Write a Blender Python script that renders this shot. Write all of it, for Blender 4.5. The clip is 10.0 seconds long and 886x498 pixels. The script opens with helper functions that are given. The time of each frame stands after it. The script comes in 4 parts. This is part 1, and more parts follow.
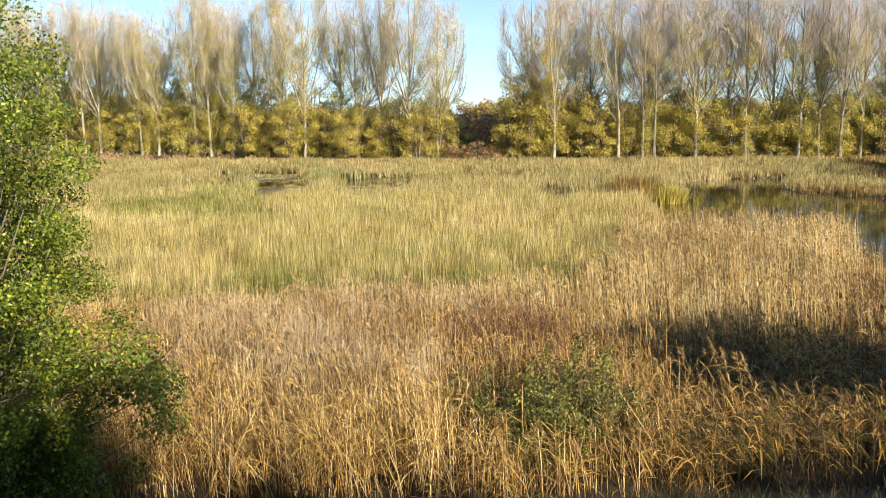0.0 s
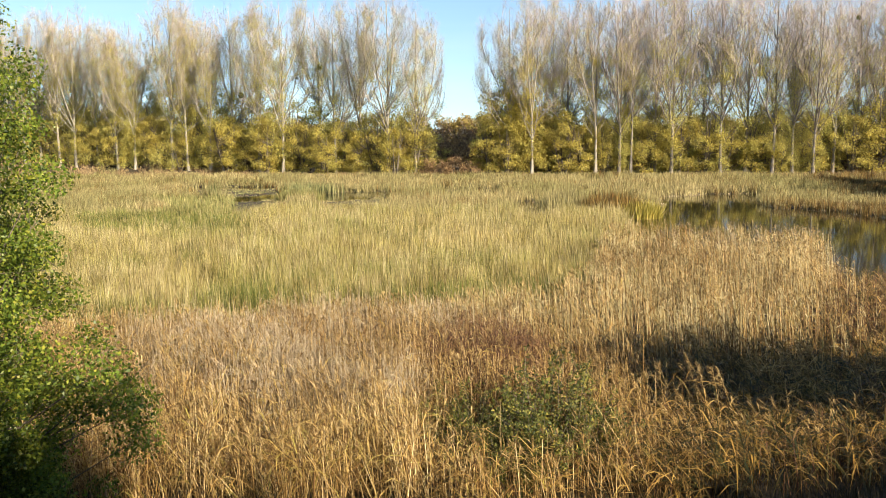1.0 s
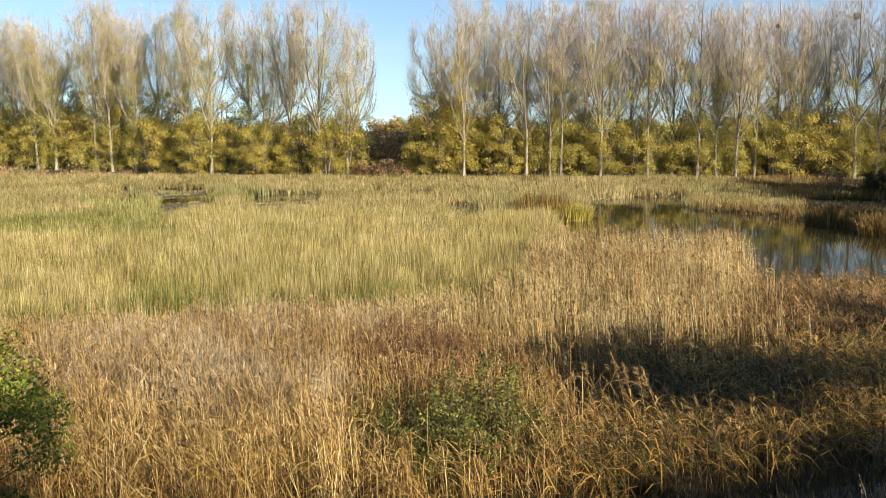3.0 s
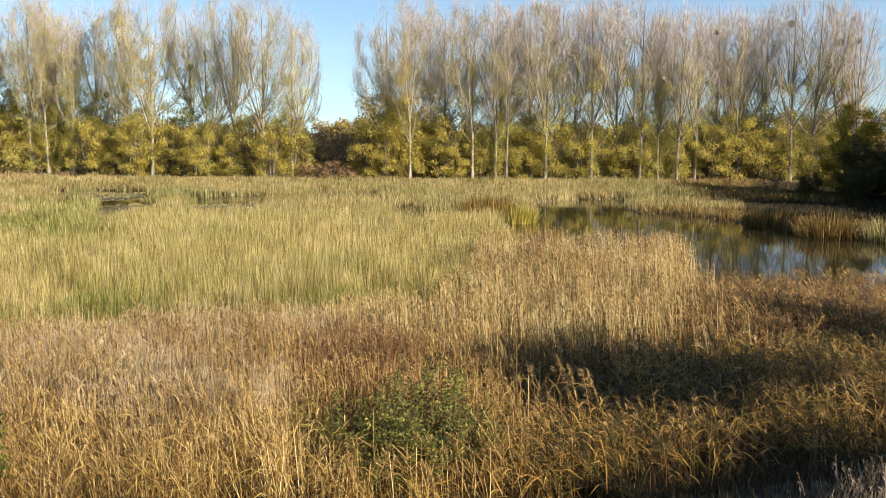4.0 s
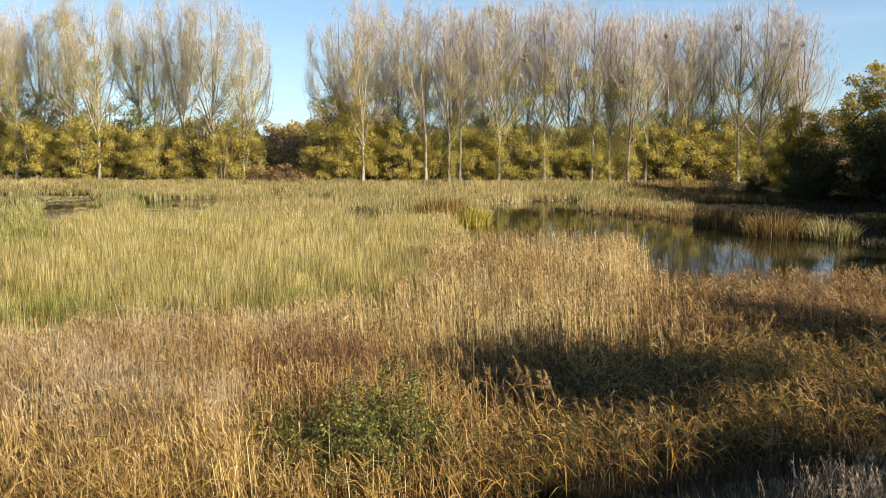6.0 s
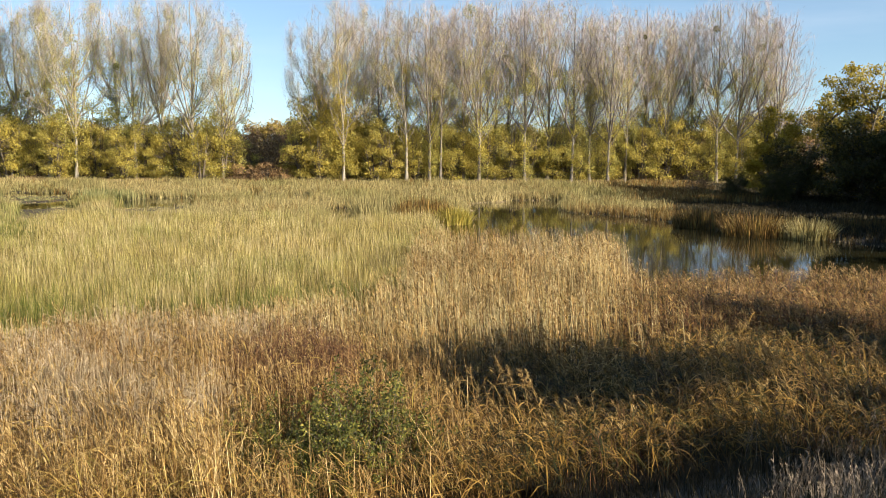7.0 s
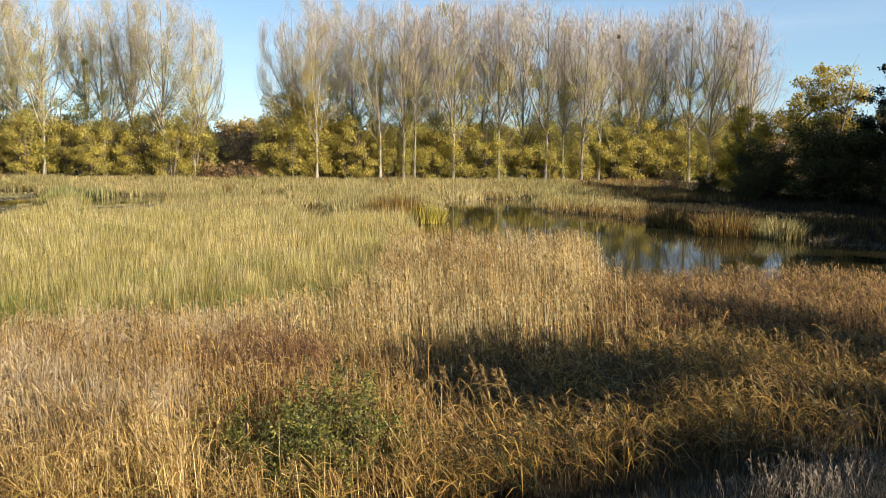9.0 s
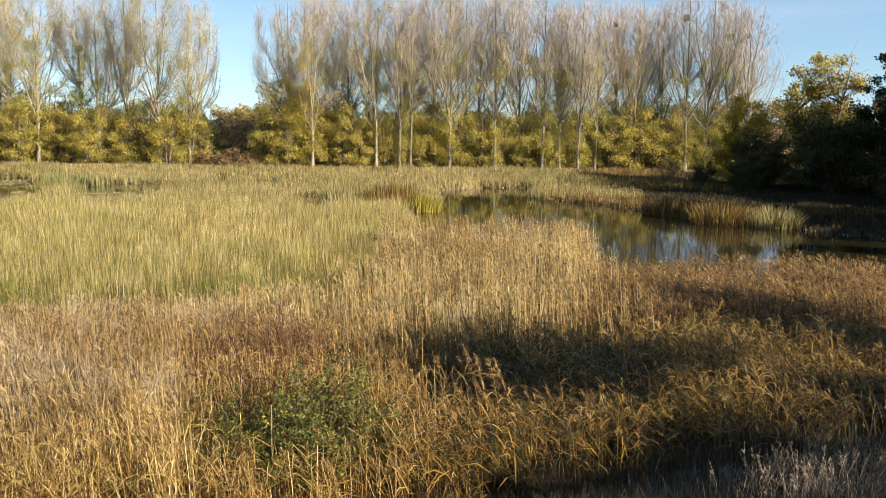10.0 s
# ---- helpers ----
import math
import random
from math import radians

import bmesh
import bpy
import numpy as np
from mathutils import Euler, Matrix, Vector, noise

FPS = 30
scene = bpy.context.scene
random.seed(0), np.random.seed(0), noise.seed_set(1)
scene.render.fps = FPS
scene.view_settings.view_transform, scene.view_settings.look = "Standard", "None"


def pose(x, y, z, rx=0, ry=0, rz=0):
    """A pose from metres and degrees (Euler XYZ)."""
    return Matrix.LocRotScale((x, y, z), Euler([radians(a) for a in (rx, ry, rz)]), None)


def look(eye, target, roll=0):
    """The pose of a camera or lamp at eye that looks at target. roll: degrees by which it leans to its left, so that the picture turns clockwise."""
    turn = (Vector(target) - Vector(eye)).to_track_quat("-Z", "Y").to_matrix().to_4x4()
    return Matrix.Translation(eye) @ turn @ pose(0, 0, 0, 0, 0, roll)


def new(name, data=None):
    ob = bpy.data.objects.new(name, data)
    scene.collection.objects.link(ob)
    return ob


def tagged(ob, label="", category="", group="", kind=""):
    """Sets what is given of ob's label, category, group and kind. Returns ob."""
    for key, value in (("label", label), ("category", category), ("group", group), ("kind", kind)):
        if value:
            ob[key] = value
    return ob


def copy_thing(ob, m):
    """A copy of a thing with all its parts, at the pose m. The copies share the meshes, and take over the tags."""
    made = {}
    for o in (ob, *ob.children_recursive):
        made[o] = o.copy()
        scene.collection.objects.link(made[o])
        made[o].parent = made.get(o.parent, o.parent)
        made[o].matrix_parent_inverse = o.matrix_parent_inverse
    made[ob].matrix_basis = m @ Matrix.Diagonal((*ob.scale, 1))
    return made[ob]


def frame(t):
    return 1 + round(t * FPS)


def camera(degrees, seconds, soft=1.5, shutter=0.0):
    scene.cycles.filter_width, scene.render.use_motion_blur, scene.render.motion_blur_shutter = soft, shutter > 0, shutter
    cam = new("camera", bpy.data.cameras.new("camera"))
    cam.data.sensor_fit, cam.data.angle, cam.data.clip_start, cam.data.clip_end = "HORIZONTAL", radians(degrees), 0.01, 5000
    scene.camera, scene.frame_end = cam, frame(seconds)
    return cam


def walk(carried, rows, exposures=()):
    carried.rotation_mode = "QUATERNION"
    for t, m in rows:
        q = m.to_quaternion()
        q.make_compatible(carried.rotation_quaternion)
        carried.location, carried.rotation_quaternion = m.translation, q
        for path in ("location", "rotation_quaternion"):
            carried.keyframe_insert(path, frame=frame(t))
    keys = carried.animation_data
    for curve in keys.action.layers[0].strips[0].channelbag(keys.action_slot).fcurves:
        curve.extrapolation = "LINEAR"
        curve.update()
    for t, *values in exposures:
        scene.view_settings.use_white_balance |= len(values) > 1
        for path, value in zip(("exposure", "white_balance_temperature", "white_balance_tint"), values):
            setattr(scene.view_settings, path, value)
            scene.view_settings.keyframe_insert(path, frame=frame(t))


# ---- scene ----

# ---------- camera and its path ----------
cam = camera(54.75, 10.0, soft=0.9)
EYE = 6.5
# seconds, heading right of +y, pitch, roll, and the small sway of the viewer in metres
PATH = [
    (0.0, -12.10, -8.51, -0.84, -0.072, -0.457, 0.061),
    (0.5, -11.37, -7.79, -0.73, -0.054, -0.472, 0.072),
    (1.0, -10.62, -7.54, -0.61, -0.059, -0.453, 0.070),
    (1.5, -9.91, -7.55, -0.50, -0.040, -0.455, 0.074),
    (2.0, -9.14, -7.55, -0.42, -0.019, -0.439, 0.071),
    (2.5, -7.86, -7.49, -0.32, 0.019, -0.347, 0.041),
    (4.0, -2.48, -7.26, 0.13, 0.028, -0.195, 0.048),
    (4.5, -1.29, -7.17, 0.19, 0.018, -0.142, 0.028),
    (5.0, -0.58, -7.10, 0.17, 0.017, -0.075, -0.005),
    (5.5, 0.01, -7.08, 0.09, 0.000, 0.000, 0.000),
    (7.0, 1.94, -7.11, 0.22, -0.026, 0.090, -0.020),
    (7.5, 2.60, -7.11, 0.34, -0.035, 0.125, -0.027),
    (8.0, 3.20, -7.10, 0.36, -0.041, 0.166, -0.035),
    (8.5, 3.50, -7.04, 0.40, -0.028, 0.286, -0.078),
    (9.0, 3.70, -7.18, 0.49, -0.003, 0.387, -0.084),
    (9.5, 3.85, -7.55, 0.56, 0.023, 0.467, -0.082),
    (10.0, 3.96, -7.94, 0.68, 0.045, 0.477, -0.082),
]


def eye_pose(yaw, pitch, roll, x, y, z):
    a, p = radians(yaw), radians(pitch)
    eye = Vector((x, y, EYE + z))
    aim = eye + 50 * Vector((math.sin(a) * math.cos(p), math.cos(a) * math.cos(p), math.sin(p)))
    return look(eye, aim, roll)


walk(cam, [(row[0], eye_pose(*row[1:])) for row in PATH], exposures=[(0.0, 1.40), (1.0, 1.31), (2.0, 1.18), (6.0, 1.17), (10.0, 1.18)])

# ---------- light ----------
SUN_ELEV, SUN_AZ = 26.0, 126.0   # degrees up; degrees to the right of +y
world = bpy.data.worlds.new("sky")
scene.world = world
world.use_nodes = True
wt = world.node_tree
wt.nodes.clear()
sky = wt.nodes.new("ShaderNodeTexSky")
sky.sky_type = "NISHITA"
sky.sun_disc = False
sky.sun_elevation = radians(SUN_ELEV)
sky.sun_rotation = radians(SUN_AZ)
sky.air_density, sky.dust_density, sky.ozone_density = 1.15, 0.1, 3.0
back = wt.nodes.new("ShaderNodeBackground")
back.inputs["Strength"].default_value = 0.078
wo = wt.nodes.new("ShaderNodeOutputWorld")
sco = wt.nodes.new("ShaderNodeTexCoord")
lift = wt.nodes.new("ShaderNodeVectorMath")
lift.inputs[1].default_value = (0, 0, 0.075)
wt.links.new(sco.outputs["Generated"], lift.inputs[0])
wt.links.new(lift.outputs[0], sky.inputs["Vector"])
cmap = wt.nodes.new("ShaderNodeMapping")
cmap.inputs["Scale"].default_value = (1.2, 1.2, 9.0)
cmap.inputs["Location"].default_value = (0.3, 0.1, 0.4)
wt.links.new(sco.outputs["Generated"], cmap.inputs["Vector"])
cn = wt.nodes.new("ShaderNodeTexNoise")
cn.inputs["Scale"].default_value = 1.8
cn.inputs["Detail"].default_value = 6
cn.inputs["Roughness"].default_value = 0.6
wt.links.new(cmap.outputs[0], cn.inputs["Vector"])
cr = wt.nodes.new("ShaderNodeMapRange")
cr.inputs["From Min"].default_value, cr.inputs["From Max"].default_value = 0.45, 0.80
cr.inputs["To Max"].default_value = 0.16
wt.links.new(cn.outputs["Fac"], cr.inputs["Value"])
cloud = wt.nodes.new("ShaderNodeMix")
cloud.data_type = "RGBA"
cloud.inputs[7].default_value = (6.4, 6.6, 7.2, 1)
wt.links.new(cr.outputs[0], cloud.inputs["Factor"])
wt.links.new(sky.outputs[0], cloud.inputs[6])
wt.links.new(cloud.outputs[2], back.inputs["Color"])
wt.links.new(back.outputs[0], wo.inputs["Surface"])

sun = bpy.data.lights.new("sun", "SUN")
sun.energy = 5.0
sun.angle = radians(0.55)
sun.color = (1.0, 0.855, 0.665)
sun_ob = new("sun", sun)
_az, _el = radians(SUN_AZ), radians(SUN_ELEV)
TO_SUN = Vector((math.sin(_az) * math.cos(_el), math.cos(_az) * math.cos(_el), math.sin(_el)))
sun_ob.matrix_world = look(TO_SUN * 200, (0, 0, 0))

# ---------- materials ----------


def nodes_of(name):
    m = bpy.data.materials.new(name)
    m.use_nodes = True
    return m, m.node_tree.nodes, m.node_tree.links, m.node_tree.nodes["Principled BSDF"]


def ramp(nt, stops):
    r = nt.new("ShaderNodeValToRGB")
    el = r.color_ramp.elements
    while len(el) < len(stops):
        el.new(0.5)
    for e, (p, c) in zip(el, stops):
        e.position, e.color = p, (*c, 1)
    return r


def foliage(name, stops, translucent=0.35, rough=0.55, patch=0.25, patch_tint=((0.75, 0.7, 0.6), (1.2, 1.15, 1.1)), patch_scale=0.2):
    """Leaves, stems and blades: every blade its own tint, with broad patches across the stand; thin leaves let light through."""
    m, nt, lk, bsdf = nodes_of(name)
    geo = nt.new("ShaderNodeNewGeometry")
    r = ramp(nt, stops)
    lk.new(geo.outputs["Random Per Island"], r.inputs[0])
    co = nt.new("ShaderNodeTexCoord")
    info = nt.new("ShaderNodeObjectInfo")
    add = nt.new("ShaderNodeVectorMath")
    mul = nt.new("ShaderNodeMath")
    mul.operation = "MULTIPLY"
    mul.inputs[1].default_value = 37.0
    lk.new(info.outputs["Random"], mul.inputs[0])
    lk.new(co.outputs["Object"], add.inputs[0])
    lk.new(mul.outputs[0], add.inputs[1])
    big = nt.new("ShaderNodeTexNoise")
    big.inputs["Scale"].default_value = patch_scale
    big.inputs["Detail"].default_value = 4
    lk.new(add.outputs[0], big.inputs["Vector"])
    pr = ramp(nt, [(0.3, patch_tint[0]), (0.7, patch_tint[1])])
    lk.new(big.outputs["Fac"], pr.inputs[0])
    mix = nt.new("ShaderNodeMix")
    mix.data_type, mix.blend_type = "RGBA", "MULTIPLY"
    mix.inputs["Factor"].default_value = 1.0
    lk.new(r.outputs[0], mix.inputs[6])
    lk.new(pr.outputs[0], mix.inputs[7])
    fine = nt.new("ShaderNodeTexNoise")
    fine.inputs["Scale"].default_value = 14
    fine.inputs["Detail"].default_value = 3
    lk.new(co.outputs["Object"], fine.inputs["Vector"])
    fr = ramp(nt, [(0.3, (0.8, 0.8, 0.8)), (0.7, (1.12, 1.12, 1.12))])
    lk.new(fine.outputs["Fac"], fr.inputs[0])
    mix2 = nt.new("ShaderNodeMix")
    mix2.data_type, mix2.blend_type = "RGBA", "MULTIPLY"
    mix2.inputs["Factor"].default_value = 1.0
    lk.new(mix.outputs[2], mix2.inputs[6])
    lk.new(fr.outputs[0], mix2.inputs[7])
    mid = nt.new("ShaderNodeTexNoise")
    mid.inputs["Scale"].default_value = 0.9
    mid.inputs["Detail"].default_value = 3
    lk.new(add.outputs[0], mid.inputs["Vector"])
    mr = ramp(nt, [(0.36, (0.66, 0.62, 0.58)), (0.64, (1.18, 1.18, 1.18))])
    lk.new(mid.outputs["Fac"], mr.inputs[0])
    mix3 = nt.new("ShaderNodeMix")
    mix3.data_type, mix3.blend_type = "RGBA", "MULTIPLY"
    mix3.inputs["Factor"].default_value = 1.0
    lk.new(mix2.outputs[2], mix3.inputs[6])
    lk.new(mr.outputs[0], mix3.inputs[7])
    mix2 = mix3
    lk.new(mix2.outputs[2], bsdf.inputs["Base Color"])
    bsdf.inputs["Roughness"].default_value = rough
    bsdf.inputs["Specular IOR Level"].default_value = 0.3
    if translucent > 0:
        tr = nt.new("ShaderNodeBsdfTranslucent")
        lk.new(mix2.outputs[2], tr.inputs["Color"])
        ms = nt.new("ShaderNodeMixShader")
        ms.inputs[0].default_value = translucent
        lk.new(bsdf.outputs[0], ms.inputs[1])
        lk.new(tr.outputs[0], ms.inputs[2])
        lk.new(ms.outputs[0], nt["Material Output"].inputs["Surface"])
    return m


def bark(name, dark, light, scale=3.0):
    m, nt, lk, bsdf = nodes_of(name)
    co = nt.new("ShaderNodeTexCoord")
    mp = nt.new("ShaderNodeMapping")
    mp.inputs["Scale"].default_value = (1, 1, 0.25)
    lk.new(co.outputs["Object"], mp.inputs["Vector"])
    n1 = nt.new("ShaderNodeTexNoise")
    n1.inputs["Scale"].default_value = scale
    n1.inputs["Detail"].default_value = 6
    lk.new(mp.outputs[0], n1.inputs["Vector"])
    r = ramp(nt, [(0.32, dark), (0.68, light)])
    lk.new(n1.outputs["Fac"], r.inputs[0])
    lk.new(r.outputs[0], bsdf.inputs["Base Color"])
    bump = nt.new("ShaderNodeBump")
    bump.inputs["Strength"].default_value = 0.6
    bump.inputs["Distance"].default_value = 0.05
    lk.new(n1.outputs["Fac"], bump.inputs["Height"])
    lk.new(bump.outputs[0], bsdf.inputs["Normal"])
    bsdf.inputs["Roughness"].default_value = 0.9
    return m


def soil(name):
    m, nt, lk, bsdf = nodes_of(name)
    co = nt.new("ShaderNodeTexCoord")
    n1 = nt.new("ShaderNodeTexNoise")
    n1.inputs["Scale"].default_value = 0.12
    n1.inputs["Detail"].default_value = 6
    lk.new(co.outputs["Object"], n1.inputs["Vector"])
    r1 = ramp(nt, [(0.3, (0.022, 0.016, 0.010)), (0.5, (0.048, 0.037, 0.019)), (0.72, (0.052, 0.048, 0.020))])
    lk.new(n1.outputs["Fac"], r1.inputs[0])
    n2 = nt.new("ShaderNodeTexNoise")
    n2.inputs["Scale"].default_value = 6
    n2.inputs["Detail"].default_value = 8
    n2.inputs["Roughness"].default_value = 0.7
    lk.new(co.outputs["Object"], n2.inputs["Vector"])
    r2 = ramp(nt, [(0.3, (0.45, 0.42, 0.4)), (0.7, (1.3, 1.25, 1.15))])
    lk.new(n2.outputs["Fac"], r2.inputs[0])
    mix = nt.new("ShaderNodeMix")
    mix.data_type, mix.blend_type = "RGBA", "MULTIPLY"
    mix.inputs["Factor"].default_value = 1.0
    lk.new(r1.outputs[0], mix.inputs[6])
    lk.new(r2.outputs[0], mix.inputs[7])
    lk.new(mix.outputs[2], bsdf.inputs["Base Color"])
    bump = nt.new("ShaderNodeBump")
    bump.inputs["Strength"].default_value = 0.8
    bump.inputs["Distance"].default_value = 0.06
    lk.new(n2.outputs["Fac"], bump.inputs["Height"])
    lk.new(bump.outputs[0], bsdf.inputs["Normal"])
    bsdf.inputs["Roughness"].default_value = 0.95
    return m


def pond_water(name):
    m, nt, lk, bsdf = nodes_of(name)
    bsdf.inputs["Base Color"].default_value = (0.020, 0.019, 0.009, 1)
    bsdf.inputs["Roughness"].default_value = 0.012
    bsdf.inputs["IOR"].default_value = 1.33
    bsdf.inputs["Specular IOR Level"].default_value = 0.5
    co = nt.new("ShaderNodeTexCoord")
    mp = nt.new("ShaderNodeMapping")
    mp.inputs["Scale"].default_value = (1.0, 2.2, 1.0)
    lk.new(co.outputs["Object"], mp.inputs["Vector"])
    n = nt.new("ShaderNodeTexNoise")
    n.inputs["Scale"].default_value = 2.2
    n.inputs["Detail"].default_value = 4
    lk.new(mp.outputs[0], n.inputs["Vector"])
    bump = nt.new("ShaderNodeBump")
    bump.inputs["Strength"].default_value = 0.06
    bump.inputs["Distance"].default_value = 0.02
    lk.new(n.outputs["Fac"], bump.inputs["Height"])
    lk.new(bump.outputs[0], bsdf.inputs["Normal"])
    return m


M_GROUND = soil("marsh_soil")
M_WATER = pond_water("pond_water")
M_REED = foliage("dry_reed_stem", [(0.0, (0.055, 0.026, 0.010)), (0.28, (0.24, 0.14, 0.042)), (0.62, (0.60, 0.42, 0.155)), (1.0, (0.86, 0.70, 0.39))], 0.15, 0.5, patch_scale=0.16, patch_tint=((0.82, 0.69, 0.56), (1.12, 1.15, 1.18)))
M_REED_LEAF = foliage("dry_reed_leaf", [(0.0, (0.05, 0.024, 0.008)), (0.35, (0.25, 0.145, 0.036)), (0.75, (0.66, 0.46, 0.155)), (1.0, (0.46, 0.40, 0.09))], 0.4, 0.5, patch_scale=0.16, patch_tint=((0.82, 0.69, 0.56), (1.12, 1.15, 1.18)))
M_PLUME = foliage("reed_plume", [(0.0, (0.13, 0.08, 0.032)), (0.6, (0.37, 0.265, 0.11)), (1.0, (0.58, 0.46, 0.22))], 0.35, 0.8, patch_scale=0.16)
M_CATTAIL = foliage("yellowing_cattail", [(0.0, (0.045, 0.042, 0.014)), (0.35, (0.20, 0.18, 0.055)), (0.65, (0.455, 0.415, 0.145)), (1.0, (0.74, 0.67, 0.32))], 0.35, 0.5, patch_scale=0.13, patch_tint=((0.84, 0.88, 0.66), (1.12, 1.0, 0.90)))
M_CAT_GREEN = foliage("green_cattail", [(0.0, (0.03, 0.055, 0.012)), (0.5, (0.13, 0.175, 0.038)), (1.0, (0.36, 0.36, 0.10))], 0.35, 0.5, patch_scale=0.3)
M_CAT_STRAW = foliage("straw_cattail", [(0.0, (0.10, 0.065, 0.028)), (0.35, (0.375, 0.32, 0.135)), (1.0, (0.77, 0.70, 0.44))], 0.3, 0.5, patch_scale=0.2)
M_FAR_REED = foliage("far_marsh_grass", [(0.0, (0.11, 0.10, 0.045)), (0.5, (0.355, 0.33, 0.16)), (1.0, (0.64, 0.58, 0.33))], 0.35, 0.6, patch_scale=0.07, patch_tint=((0.68, 0.70, 0.50), (1.15, 1.05, 0.95)))
M_SWARD = foliage("green_marsh_sward", [(0.0, (0.17, 0.19, 0.06)), (0.6, (0.33, 0.335, 0.125)), (1.0, (0.50, 0.45, 0.20))], 0.35, 0.6, patch_scale=0.1)
M_RUSH = foliage("grey_green_rush", [(0.0, (0.09, 0.11, 0.045)), (0.5, (0.24, 0.27, 0.11)), (1.0, (0.46, 0.44, 0.21))], 0.35, 0.6, patch_scale=0.3)
M_DARK_REED = foliage("greenish_reed", [(0.0, (0.06, 0.038, 0.016)), (0.35, (0.16, 0.115, 0.037)), (0.65, (0.26, 0.155, 0.045)), (0.85, (0.42, 0.29, 0.095)), (1.0, (0.12, 0.14, 0.032))], 0.3, 0.55, patch_scale=0.3)
M_WILD_LEAF = foliage("wild_reed_leaf", [(0.0, (0.028, 0.034, 0.012)), (0.4, (0.075, 0.078, 0.022)), (0.62, (0.24, 0.165, 0.045)), (0.82, (0.43, 0.28, 0.062)), (1.0, (0.58, 0.40, 0.13))], 0.35, 0.5, patch_scale=0.5)
M_RED_STALK = foliage("red_brown_stalk", [(0.0, (0.06, 0.028, 0.016)), (0.6, (0.19, 0.10, 0.05)), (1.0, (0.36, 0.23, 0.11))], 0.1, 0.6, patch_scale=0.5)
# near-black grass: the shade on the bank and right shore is in its colour
M_SHADED_GRASS = foliage("bank_grass", [(0.0, (0.014, 0.016, 0.007)), (0.5, (0.035, 0.033, 0.015)), (1.0, (0.10, 0.082, 0.04))], 0.3, 0.6, patch_scale=0.5)
M_SEED = foliage("pale_seed_head", [(0.0, (0.22, 0.18, 0.13)), (1.0, (0.56, 0.49, 0.40))], 0.3, 0.8)
M_TUSSOCK = foliage("yellow_sedge", [(0.0, (0.22, 0.21, 0.04)), (0.6, (0.42, 0.38, 0.08)), (1.0, (0.56, 0.47, 0.14))], 0.35, 0.6)
M_LITTER = foliage("bleached_stem", [(0.0, (0.46, 0.38, 0.25)), (1.0, (0.70, 0.62, 0.46))], 0.2, 0.8)
M_BARK = bark("poplar_bark", (0.17, 0.145, 0.11), (0.46, 0.42, 0.34), 2.2)
M_BARK_G = bark("grey_poplar_bark", (0.11, 0.092, 0.078), (0.34, 0.30, 0.255), 2.2)
M_BARK_D = bark("dark_bark", (0.07, 0.055, 0.04), (0.20, 0.165, 0.115), 3.0)
M_TWIG = foliage("poplar_twig", [(0.0, (0.34, 0.30, 0.305)), (1.0, (0.62, 0.56, 0.57))], 0.0, 0.8, patch_scale=0.3)
M_POPLAR = foliage("poplar_leaf", [(0.0, (0.30, 0.30, 0.09)), (0.5, (0.50, 0.50, 0.14)), (1.0, (0.66, 0.60, 0.19))], 0.45, 0.45, patch_scale=0.3)
M_SHRUB = foliage("yellow_green_leaf", [(0.0, (0.34, 0.30, 0.08)), (0.45, (0.63, 0.55, 0.145)), (0.8, (0.78, 0.67, 0.175)), (1.0, (0.76, 0.62, 0.18))], 0.6, 0.6, patch_scale=0.25, patch_tint=((0.76, 0.78, 0.74), (1.1, 1.08, 1.0)))
M_WOOD = foliage("olive_wood_leaf", [(0.0, (0.14, 0.115, 0.04)), (0.6, (0.33, 0.26, 0.08)), (1.0, (0.46, 0.36, 0.10))], 0.3, 0.6, patch_scale=0.2)
M_BROWN = foliage("russet_scrub", [(0.0, (0.14, 0.095, 0.055)), (0.6, (0.36, 0.24, 0.125)), (1.0, (0.48, 0.36, 0.18))], 0.2, 0.7, patch_scale=0.4)
M_BRACKEN = foliage("dead_bracken", [(0.0, (0.15, 0.105, 0.06)), (0.6, (0.36, 0.27, 0.15)), (1.0, (0.52, 0.42, 0.25))], 0.3, 0.7, patch_scale=0.3)
M_DARKLEAF = foliage("dark_scrub_leaf", [(0.0, (0.035, 0.045, 0.015)), (0.6, (0.08, 0.085, 0.025)), (1.0, (0.16, 0.13, 0.035))], 0.3, 0.5, patch_scale=0.4)
M_GOLDLEAF = foliage("golden_leaf", [(0.0, (0.26, 0.225, 0.04)), (0.5, (0.47, 0.40, 0.06)), (1.0, (0.64, 0.52, 0.085))], 0.5, 0.5, patch_scale=0.4)
M_GREEN = foliage("green_leaf", [(0.0, (0.06, 0.105, 0.015)), (0.5, (0.15, 0.225, 0.03)), (0.88, (0.27, 0.33, 0.045)), (1.0, (0.38, 0.385, 0.06))], 0.4, 0.4, patch_scale=0.9)
M_WILLOW = foliage("bush_leaf", [(0.0, (0.06, 0.085, 0.024)), (0.45, (0.135, 0.17, 0.042)), (0.8, (0.27, 0.28, 0.065)), (1.0, (0.46, 0.41, 0.09))], 0.4, 0.55, patch_scale=1.2)
M_MISTLE = foliage("mistletoe_leaf", [(0.0, (0.07, 0.085, 0.02)), (1.0, (0.20, 0.20, 0.05))], 0.2, 0.6)
M_NEEDLE = foliage("conifer_needles", [(0.0, (0.012, 0.022, 0.012)), (1.0, (0.035, 0.055, 0.03))], 0.1, 0.6)

# ---------- mesh builders ----------


